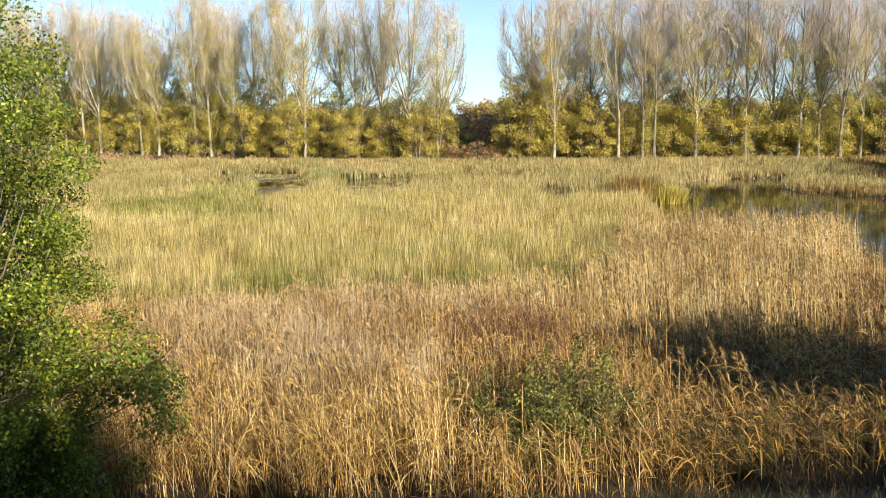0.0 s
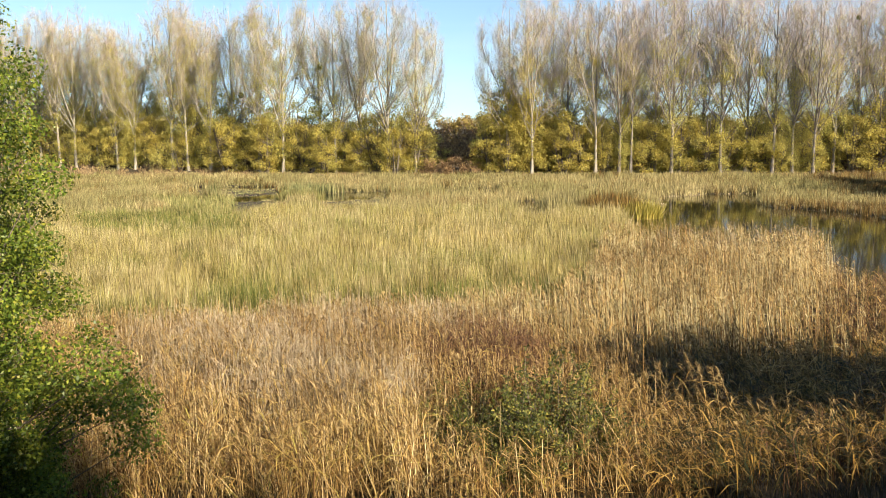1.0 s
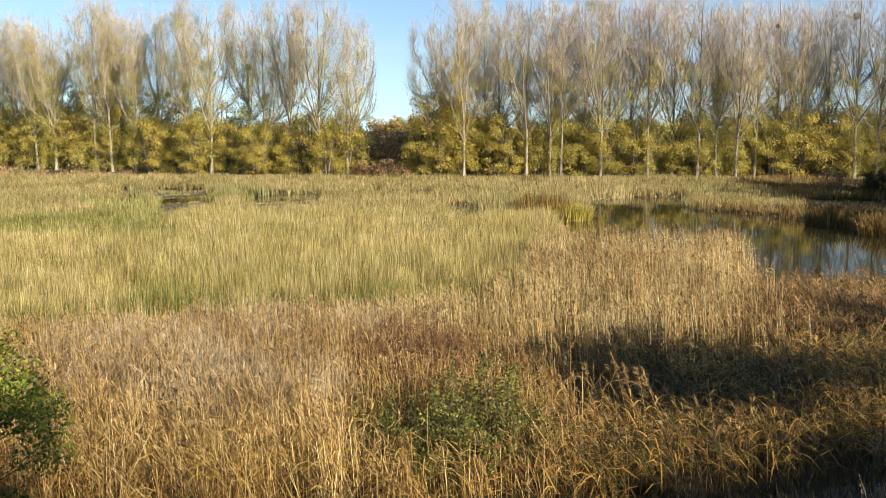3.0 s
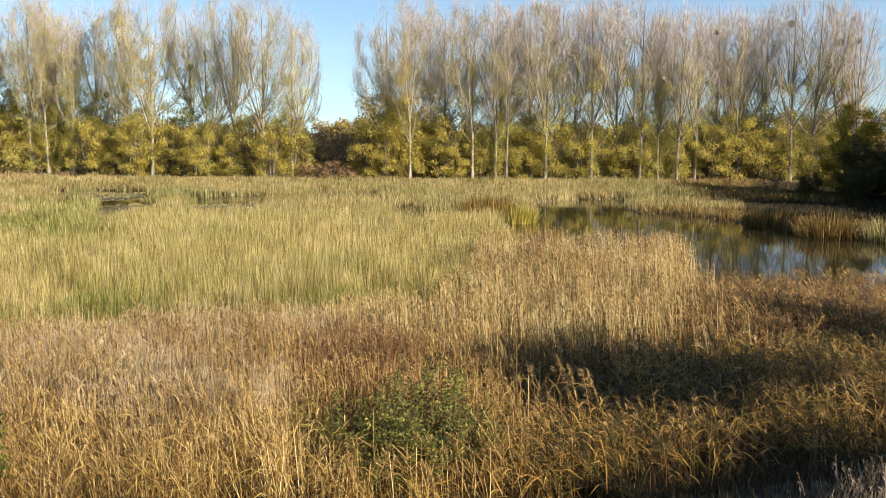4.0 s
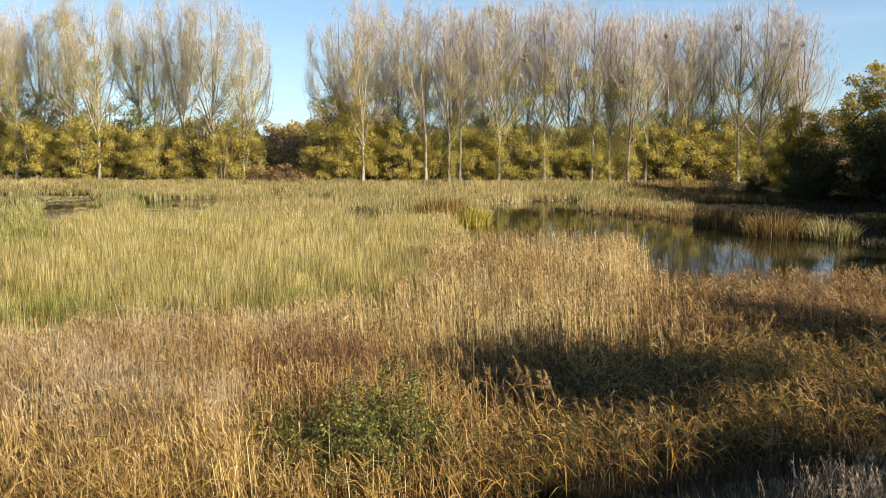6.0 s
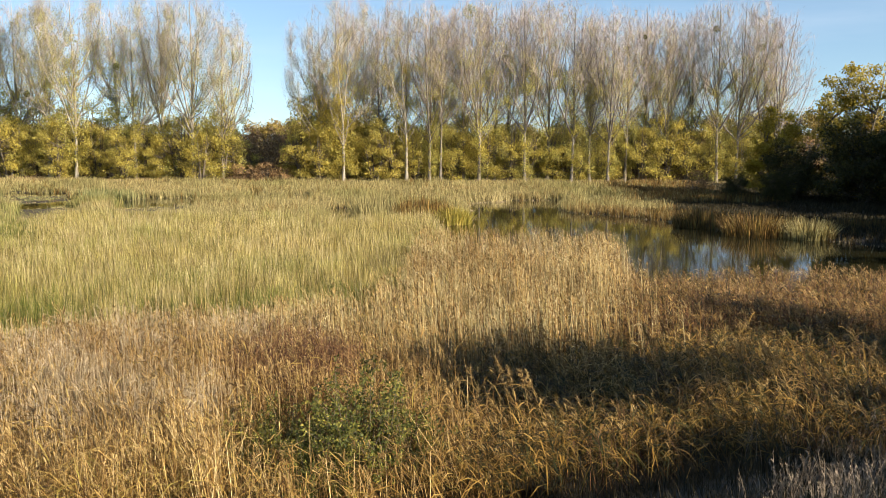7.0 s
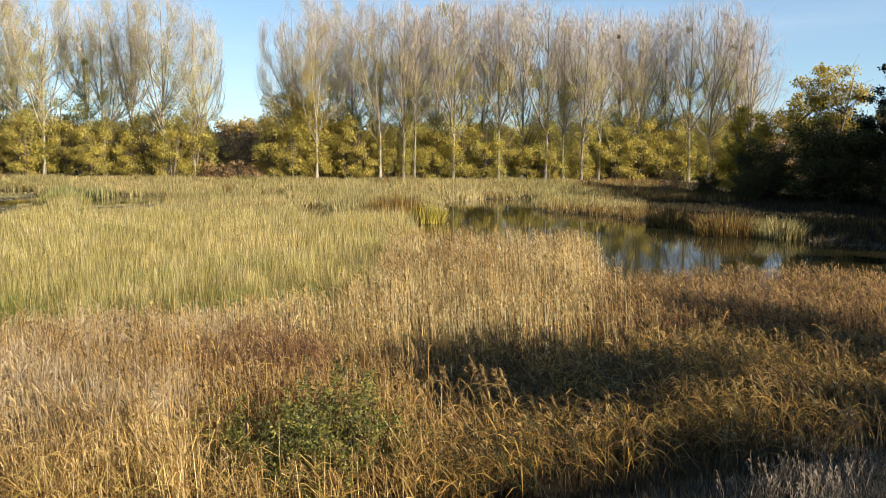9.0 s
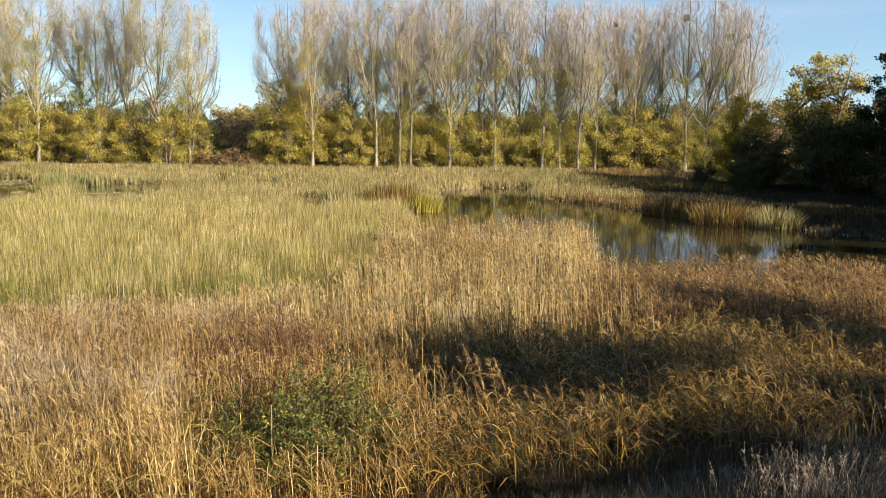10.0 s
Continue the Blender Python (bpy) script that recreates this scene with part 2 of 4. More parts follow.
class Soup:
    """Gathers many strips, tubes and leaves into one mesh."""

    def __init__(self):
        self.v, self.f, self.m, self.n = [], [], [], 0

    def add(self, verts, faces, mat=0):
        verts = np.asarray(verts, dtype=np.float32).reshape(-1, 3)
        faces = np.asarray(faces, dtype=np.int64)
        if len(faces) == 0:
            return
        self.v.append(verts)
        self.f.append(faces + self.n)
        self.m.append(np.full(len(faces), mat, dtype=np.int32))
        self.n += len(verts)

    def tubes(self, paths, radii, k=3, mat=0):
        """paths (n, s, 3), radii (n, s): round stems with k sides."""
        paths = np.asarray(paths, float)
        radii = np.asarray(radii, float)
        n, s = paths.shape[:2]
        d = paths[:, -1] - paths[:, 0]
        d /= np.linalg.norm(d, axis=1, keepdims=True) + 1e-9
        ref = np.where(np.abs(d[:, 2:3]) > 0.9, np.array([[1.0, 0, 0]]), np.array([[0, 0, 1.0]]))
        a = np.cross(d, ref)
        a /= np.linalg.norm(a, axis=1, keepdims=True) + 1e-9
        b = np.cross(d, a)
        ang = np.arange(k) * 2 * np.pi / k
        ring = a[:, None, :] * np.cos(ang)[None, :, None] + b[:, None, :] * np.sin(ang)[None, :, None]
        v = paths[:, :, None, :] + ring[:, None, :, :] * radii[:, :, None, None]
        base = (np.arange(n) * s * k)[:, None, None]
        i = (np.arange(s - 1) * k)[None, :, None]
        j = np.arange(k)[None, None, :]
        j2 = (j + 1) % k
        q = np.stack([base + i + j, base + i + j2, base + i + k + j2, base + i + k + j], -1).reshape(-1, 4)
        self.add(v, q, mat)

    def strips(self, paths, widths, side, mat=0):
        """paths (n, s, 3), widths (n, s), side (n, 3): blades; the last width may be 0."""
        paths = np.asarray(paths, float)
        n, s = paths.shape[:2]
        off = side[:, None, :] * np.asarray(widths)[:, :, None] * 0.5
        v = np.stack([paths - off, paths + off], 2)
        base = (np.arange(n) * s * 2)[:, None]
        i = (np.arange(s - 1) * 2)[None, :]
        q = np.stack([base + i, base + i + 1, base + i + 3, base + i + 2], -1).reshape(-1, 4)
        self.add(v, q, mat)

    def leaves(self, at, along, side, length, width, fold=0.25, mat=0, far=0):
        """Folded pointed leaves: base, two flanks, tip."""
        n = len(at)
        up = np.cross(along, side)
        length = np.broadcast_to(np.asarray(length, float), (n,))[:, None]
        width = np.broadcast_to(np.asarray(width, float), (n,))[:, None]
        mid = at + along * length * 0.45
        v = np.stack([at, mid + side * width * 0.5 + up * width * fold, at + along * length, mid - side * width * 0.5 + up * width * fold], 1)
        if far:
            v = v[:, [0, 1, 3]] if far == 1 else v[:, [1, 2, 3]]
            v[:, 0] = at
            v[:, 1] = at + along * length + side * width * 0.5
            v[:, 2] = at + along * length * 0.8 - side * width * 0.5
            self.add(v, np.arange(n * 3).reshape(n, 3), mat)
            return
        self.add(v, np.arange(n * 4).reshape(n, 4), mat)

    def mesh(self, name, mats):
        me = bpy.data.meshes.new(name)
        v = np.concatenate(self.v)
        sizes = np.concatenate([np.full(len(f), f.shape[1]) for f in self.f])
        loops = np.concatenate([f.ravel() for f in self.f]).astype(np.int32)
        starts = np.concatenate([[0], np.cumsum(sizes)[:-1]]).astype(np.int32)
        me.vertices.add(len(v))
        me.vertices.foreach_set("co", v.ravel())
        me.loops.add(len(loops))
        me.loops.foreach_set("vertex_index", loops)
        me.polygons.add(len(sizes))
        me.polygons.foreach_set("loop_start", starts)
        me.polygons.foreach_set("material_index", np.concatenate(self.m))
        for m in mats:
            me.materials.append(m)
        me.update(calc_edges=True)
        me.validate()
        return me


def unit(v):
    return v / (np.linalg.norm(v, axis=-1, keepdims=True) + 1e-9)


def along(paths, u):
    """Points and directions at the shares u of the paths."""
    s = paths.shape[1] - 1
    f = np.clip(u * s, 0, s - 1e-4)
    i = f.astype(int)
    k = np.arange(len(paths))
    a, b = paths[k, i], paths[k, i + 1]
    return a + (b - a) * (f - i)[:, None], unit(b - a)


def child(name, me, parent, label=""):
    ob = new(name, me)
    ob.parent = parent
    return tagged(ob, label) if label else ob


# ---------- the plan of the marsh ----------
POND = [(1.5, 44.8), (10.9, 44.4), (10.6, 41.8), (8.9, 34.7), (12, 33.8), (20, 35.4), (30, 38), (46, 40), (46, 47), (31, 50), (27.2, 56.5), (23, 60), (21.6, 68.5),
        (19.2, 74.5), (14.2, 78), (15, 88), (17.6, 95), (12.5, 95.8), (5.6, 90.5), (5.1, 78), (4.8, 70.5), (1.2, 66), (2.5, 58), (2.2, 50)]
POOLS = [(-6.3, 80.0, 2.8, 3.4), (-37.2, 88.5, 2.8, 5.0), (-27.8, 92.0, 4.0, 8.0), (-47.0, 105.0, 8.0, 2.6), (-16.0, 104.0, 6.0, 1.6)]


def shore(x, y):
    """Metres from the water's edge: negative over open water."""
    x, y = np.asarray(x, float), np.asarray(y, float)
    best = np.full(x.shape, 1e9)
    inside = np.zeros(x.shape, bool)
    for (ax, ay), (bx, by) in zip(POND, POND[1:] + POND[:1]):
        ex, ey = bx - ax, by - ay
        t = np.clip(((x - ax) * ex + (y - ay) * ey) / (ex * ex + ey * ey), 0, 1)
        best = np.minimum(best, np.hypot(x - ax - t * ex, y - ay - t * ey))
        cross = (ay > y) != (by > y)
        xi = ax + (y - ay) / (ey if abs(ey) > 1e-9 else 1e-9) * ex
        inside ^= cross & (x < xi)
    d = np.where(inside, -best, best)
    for px, py, rx, ry in POOLS:
        d = np.minimum(d, (np.hypot((x - px) / rx, (y - py) / ry) - 1) * min(rx, ry))
    return d + 0.35 * np.sin(x * 1.3 + 0.7 * y) + 0.25 * np.sin(y * 1.9 - 0.5 * x)


def step(a, b, v):
    t = np.clip((v - a) / (b - a), 0, 1)
    return t * t * (3 - 2 * t)


def foot(x):
    """Where the viewing bank meets the marsh."""
    return np.interp(x, [-40, -8, -4, -1, 2, 5, 10, 16, 40], [11.5, 11.6, 12.2, 13.2, 14.3, 15.6, 17.0, 18.0, 22])


def ground_z(x, y):
    x, y = np.asarray(x, float), np.asarray(y, float)
    z = 0.10 + 0.05 * np.sin(x * 0.9) * np.sin(y * 0.7)
    z = z + np.clip((foot(x) - y) * 0.36, 0, 4.75) * step(-0.4, 1.2, foot(x) - y)
    z = z + 0.5 * step(104, 122, y) + 2.4 * step(127, 142, y) + 0.8 * step(142, 175, y) + 7 * step(190, 700, y) + 10 * step(700, 2500, y)
    z = z + 1.5 * step(95, 150, -x) + 2.5 * step(48, 75, x) * step(40, 60, y)
    d = shore(x, y)
    z = np.where(d < 1.0, z + (np.clip(d, -2.5, 1.0) - 1.0) * 0.32, z)
    return z


def axis(lo, hi, fine_lo, fine_hi, d, grow=1.16):
    core = list(np.arange(fine_lo, fine_hi + d / 2, d))
    s, v = d, core[-1]
    while v < hi:
        s *= grow
        v += s
        core.append(min(v, hi))
    s, v = d, core[0]
    while v > lo:
        s *= grow
        v -= s
        core.insert(0, max(v, lo))
    return np.array(core)


def build_ground():
    xs, ys = axis(-3500, 3500, -64, 60, 1.0), axis(-800, 4500, -4, 126, 0.9)
    gx, gy = np.meshgrid(xs, ys)
    v = np.stack([gx, gy, ground_z(gx, gy)], -1).reshape(-1, 3)
    nx, ny = len(xs), len(ys)
    i, j = np.meshgrid(np.arange(nx - 1), np.arange(ny - 1))
    a = (j * nx + i).ravel()
    s = Soup()
    s.add(v, np.stack([a, a + 1, a + nx + 1, a + nx], -1))
    me = s.mesh("ground", [M_GROUND])
    me.polygons.foreach_set("use_smooth", np.ones(len(me.polygons), bool))
    return tagged(new("ground", me), "brown marsh soil and rough grass banks around the ponds", "ground", kind="structure")


build_ground()
s = Soup()
s.add([(-62, 30, 0), (62, 30, 0), (62, 112, 0), (-62, 112, 0)], [(0, 1, 2, 3)])
tagged(new("water", s.mesh("water", [M_WATER])), "still olive-brown pond water reflecting the trees", "water", kind="structure")

# ---------- reeds ----------
rng = np.random.default_rng(7)


def scatter(x0, x1, y0, y1, per_m2, keep):
    """Random places over a stretch of the plan, where keep(x, y) holds, within the wedge that opens away from the bank."""
    n = int((x1 - x0) * (y1 - y0) * per_m2)
    x, y = rng.uniform(x0, x1, n), rng.uniform(y0, y1, n)
    k = (x > -0.80 * y - 3.5) & (x < 0.66 * y + 3.0)
    x, y = x[k], y[k]
    k = keep(x, y)
    return x[k], y[k]


def lumps(x, y, s=1.0):
    return (np.sin(x * 0.55 * s + 1.7 * np.sin(y * 0.31 * s)) + np.sin(y * 0.47 * s + 1.3 * np.sin(x * 0.63 * s + 2.0)) + 0.6 * np.sin(x * 1.7 * s + y * 1.1 * s)) / 2.6


def golden_edge(x):
    return np.interp(x, [-20, -11, -8.7, -5.8, -3.4, -1.8, -0.6, 0.4, 9.9, 10.4, 11.2, 40], [21.5, 23.7, 24.5, 26.4, 27.6, 28.5, 31.0, 43.6, 43.4, 41.5, 34.2, 36.5])


BUSH = (-1.2, 15.4)


def round_bush(x, y):
    """Distance from the bush among the reeds, in its own radii."""
    return np.hypot((x - BUSH[0]) / 1.7, (y - BUSH[1] + 0.2) / 1.5)


def red_patch(x, y):
    """Distance from the brown stand in the reeds, in its own radii."""
    return np.hypot((x + 2.8) / 1.7, (y - 20.2) / 2.6)


def opened(x, y):
    """Lower growth where open water shows behind it over the tops."""
    k = np.ones(len(x))
    for d in (2.5, 5, 8, 11, 14, 17):
        k = np.where(shore(x * (1 + d / y), y + d) < -0.3, np.minimum(k, 0.16), k)
    return np.where((x > 12.5) & (y > 56), 1.0, k)


def reeds(s, x, y, height, leaves, plume, stem_r, lean=0.10, mats=(0, 1, 2), leaf_len=0.38, leaf_w=0.020, sides=3, plume_w=0.022):
    """Dry reed stalks, each with drooping leaves and a soft plume leaning one way."""
    n = len(x)
    z = ground_z(x, y) - 0.05
    h = height
    az = rng.normal(2.5, 0.9, n)
    tilt = np.abs(rng.normal(lean, lean * 0.7, n))
    dx, dy = np.cos(az) * tilt, np.sin(az) * tilt
    t = np.array([0, 0.5, 1.0])
    px = x[:, None] + dx[:, None] * h[:, None] * t ** 1.6
    py = y[:, None] + dy[:, None] * h[:, None] * t ** 1.6
    pz = z[:, None] + h[:, None] * t * (1 - 0.35 * tilt[:, None])
    path = np.stack([px, py, pz], -1)
    rad = stem_r[:, None] * np.array([1.0, 0.85, 0.45])
    s.tubes(path, rad, sides, mats[0])
    for _ in range(leaves):
        u = rng.uniform(0.28, 0.97, n)
        i = u[:, None]
        a = path[:, 0] * (1 - i) + path[:, 2] * i
        la = az + rng.normal(0, 1.3, n)
        ln = leaf_len * rng.uniform(0.55, 1.3, n)
        out = np.stack([np.cos(la), np.sin(la), np.zeros(n)], -1)
        rise = rng.uniform(-0.4, 0.95, n)[:, None]
        up = np.array([[0, 0, 1.0]])
        p1 = a + (out * 0.5 + up * rise * 0.5) * ln[:, None]
        p2 = p1 + (out * 0.5 + up * (rise - 0.75) * 0.5) * ln[:, None]
        side = unit(np.stack([-np.sin(la), np.cos(la), rng.normal(0, 0.35, n)], -1))
        w = leaf_w * rng.uniform(0.7, 1.3, n)[:, None] * np.array([0.7, 1.0, 0.06])
        s.strips(np.stack([a, p1, p2], 1), w, side, mats[1])
    if plume:
        k = rng.random(n) < plume
        top = path[k, 2]
        m = len(top)
        pa = az[k] + rng.normal(0, 0.5, m)
        for _ in range(5):
            fa = pa + rng.normal(0, 0.55, m)
            ln = rng.uniform(0.10, 0.22, m)[:, None]
            out = np.stack([np.cos(fa) * 0.6, np.sin(fa) * 0.6, rng.uniform(0.1, 0.9, m)], -1)
            a = top - np.array([[0, 0, 1.0]]) * rng.uniform(0.0, 0.16, m)[:, None]
            s.leaves(a, unit(out), unit(np.stack([-np.sin(fa), np.cos(fa), rng.normal(0, 0.5, m)], -1)), ln[:, 0], plume_w * rng.uniform(0.6, 1.3, m), 0.3, mats[2], far=1)


def build_reed_bed():
    s = Soup()
    dry = lambda x, y: (y > foot(x) + rng.normal(0.2, 0.35, len(x))) & (y < golden_edge(x)) & (shore(x, y) > -0.7) & (round_bush(x + 0.4, y) > rng.uniform(0.45, 1.2, len(x))) & ((x < 0.6 + rng.normal(0, 0.7, len(x))) | (y > 22.0 + 0.8 * lumps(x, y, 2) + rng.normal(0, 0.3, len(x)))) & (x < 0.252 * y + rng.normal(0, 1, len(x)) * np.interp(y, [22, 28, 36], [1.5, 0.8, 0.25]) + 0.5 * lumps(y, x, 2.0) * (y < 34))
    gaps = lambda x, y: rng.random(len(x)) < np.clip(0.56 + 0.36 * lumps(x, y, 4.0) + 0.5 * lumps(y, x, 11.0), 0.05, 1.0) * (1 - 0.9 * step(1.2, 0.7, red_patch(x, y)))
    x, y = scatter(-24, 13, 11, 21.5, 125, lambda x, y: dry(x, y) & gaps(x, y))
    h = 1.8 + 0.3 * lumps(x, y) + 0.22 * lumps(y, x, 5.0) + rng.normal(0, 0.22, len(x))
    h = h * (1 - 0.42 * step(0.30, 0.62, lumps(y, x, 1.5))) * (1 - 0.58 * step(2.4, 0.3, golden_edge(x) - y) * (x < -1))
    h = h * np.where((np.abs(x - BUSH[0]) < 1.7) & (y < BUSH[1]), 0.72, 1.0)
    reeds(s, x, y, h, 3, 0.35, 0.0028 + 0.0062 * rng.random(len(x)) ** 2, 0.21, leaf_w=0.015, leaf_len=0.45)
    k = rng.random(len(x)) < 0.10
    f = (y < 16.5) & (rng.random(len(x)) < 0.4)
    reeds(s, x[f], y[f], h[f] * 0.75, 4, 0.3, 0.003 + 0.005 * rng.random(int(f.sum())), 0.42, leaf_w=0.020, leaf_len=0.55)
    reeds(s, x[k], y[k], h[k] * 0.8, 2, 0.1, rng.uniform(0.004, 0.007, int(k.sum())), 0.75, leaf_w=0.016)
    x, y = scatter(-26, 13, 21.5, 45, 56, lambda x, y: dry(x, y) & gaps(x, y))
    h = 1.9 + 0.2 * lumps(x, y) + 0.15 * lumps(y, x, 4.0) + rng.normal(0, 0.16, len(x))
    h = h * (1 - 0.58 * step(2.4, 0.3, golden_edge(x) - y) * (x < -1)) + 0.12 * step(36, 42, y)
    pale = rng.random(len(x)) < np.clip(0.62 + 0.5 * lumps(x, y, 2.2), 0.15, 0.9)
    for k, stem in ((~pale, 0), (pale, 3)):
        reeds(s, x[k], y[k], h[k], 2, 0.4, rng.uniform(0.005, 0.010, int(k.sum())), 0.12, mats=(stem, 3 if stem else 1, 2), leaf_w=0.020, plume_w=0.03)
    # stands of bleached stems
    for cx, cy, rx, ry in ((-4.9, 16.4, 1.3, 1.7), (-7.0, 17.2, 2.4, 2.4), (-9.6, 19.5, 2.4, 2.2), (-6.4, 22.0, 2.8, 1.8)):
        x, y = scatter(cx - 2 * rx, cx + 2 * rx, cy - 2 * ry, cy + 2 * ry, 115, lambda x, y: (np.hypot((x - cx) / rx, (y - cy) / ry) + 0.4 * lumps(x, y, 3.0) < rng.uniform(0.2, 1.3, len(x))) & (y > foot(x) + 0.6) & (y < golden_edge(x)))
        reeds(s, x, y, 1.88 + 0.2 * lumps(x, y, 3) + rng.normal(0, 0.16, len(x)), 2, 0.12, 0.004 + 0.006 * rng.random(len(x)), 0.10, mats=(4, 4, 2), leaf_w=0.014)
    ob = new("reed_bed", s.mesh("reed_bed", [M_REED, M_REED_LEAF, M_PLUME, M_CAT_STRAW, M_LITTER]))
    return tagged(ob, "dense bed of dry golden reeds with soft brown plumes", "reeds", kind="stuff")


def build_dark_reeds():
    s = Soup()
    wild = lambda x, y: (y > foot(x) + rng.normal(-0.2, 0.4, len(x))) & (y < golden_edge(x)) & (shore(x, y) > -0.1) & (y < 33.2 + 0.6 * lumps(x, y, 2)) & (x > 0.2 + rng.normal(0, 0.7, len(x))) & ((y < 21.8 + 0.8 * lumps(x, y, 2) + rng.normal(0, 0.3, len(x))) | (x > 0.25 * y + rng.normal(0, 1, len(x)) * np.interp(y, [22, 28, 36], [1.5, 0.8, 0.25])))
    x, y = scatter(0, 28, 13, 24, 60, lambda x, y: wild(x, y) & (rng.random(len(x)) < np.clip(0.6 + 0.4 * lumps(y, x, 6.0), 0.1, 1)))
    h = 1.12 + 0.22 * lumps(x, y, 1.4) + np.abs(rng.normal(0, 0.22, len(x)))
    reeds(s, x, y, h, 6, 0.3, 0.003 + 0.005 * rng.random(len(x)) ** 2, 0.36, leaf_len=0.50, leaf_w=0.022)
    x, y = scatter(5, 30, 24, 38, 36, wild)
    h = 1.45 + 0.2 * lumps(x, y) + rng.normal(0, 0.14, len(x))
    reeds(s, x, y, h, 3, 0.8, rng.uniform(0.006, 0.011, len(x)), 0.14, mats=(3, 1, 2), leaf_w=0.028)
    x, y = scatter(-6, 1, 16, 24, 150, lambda x, y: red_patch(x, y) < rng.uniform(0.6, 1.15, len(x)))
    reeds(s, x, y, 1.7 + 0.2 * lumps(x, y, 3) + rng.normal(0, 0.16, len(x)), 3, 0.3, rng.uniform(0.004, 0.008, len(x)), 0.16, mats=(3, 3, 2), leaf_w=0.018)
    x, y = scatter(0.5, 22, 14, 23, 9, lambda x, y: wild(x, y) & (lumps(x, y, 3.0) > 0))
    reeds(s, x, y, 1.3 + rng.normal(0, 0.2, len(x)), 1, 0.3, rng.uniform(0.005, 0.009, len(x)), 0.3, mats=(3, 3, 2))
    ob = new("mixed_reeds", s.mesh("mixed_reeds", [M_DARK_REED, M_WILD_LEAF, M_PLUME, M_RED_STALK]))
    return tagged(ob, "tangled greenish-brown reeds leaning over at the bank", "reeds", kind="stuff")


def blades(s, x, y, height, width, lean, mat, count=1, segs=2):
    """Upright sword-like leaves."""
    n = len(x)
    z = ground_z(x, y) - 0.05
    for _ in range(count):
        az = rng.uniform(0, 2 * np.pi, n)
        tl = np.abs(rng.normal(0, lean, n))
        h = height * rng.uniform(0.52, 1.14, n)
        t = np.linspace(0, 1, segs + 1)
        ox, oy = rng.normal(0, 0.05, n), rng.normal(0, 0.05, n)
        path = np.stack([(x + ox)[:, None] + (np.cos(az) * tl * h)[:, None] * t ** 2, (y + oy)[:, None] + (np.sin(az) * tl * h)[:, None] * t ** 2, z[:, None] + h[:, None] * t * (1 - 0.25 * tl[:, None])], -1)
        sa = rng.uniform(0, np.pi, n)
        side = np.stack([np.cos(sa), np.sin(sa), np.zeros(n)], -1)
        w = width * rng.uniform(0.7, 1.3, n)[:, None] * np.linspace(1, 0.15, segs + 1)[None, :]
        s.strips(path, w, side, mat)


def spears(s, x, y, height, width, lean, mat, count=1):
    """Slim pointed leaves, one after another round each place."""
    n = len(x)
    z = ground_z(x, y) - 0.05
    for _ in range(count):
        az = rng.uniform(0, 2 * np.pi, n)
        h = height * rng.uniform(0.55, 1.15, n)
        tl = np.abs(rng.normal(0, lean, n)) * h
        bx, by = x + rng.normal(0, 0.10, n), y + rng.normal(0, 0.10, n)
        sa = rng.normal(radians(90 - SUN_AZ + 90), 0.8, n)
        w = width * rng.uniform(0.6, 1.4, n) * 0.5
        ox, oy = np.cos(sa) * w, np.sin(sa) * w
        v = np.stack([np.stack([bx - ox, by - oy, z], -1), np.stack([bx + ox, by + oy, z], -1), np.stack([bx + np.cos(az) * tl, by + np.sin(az) * tl, z + h], -1)], 1)
        s.add(v, np.arange(n * 3).reshape(n, 3), mat)


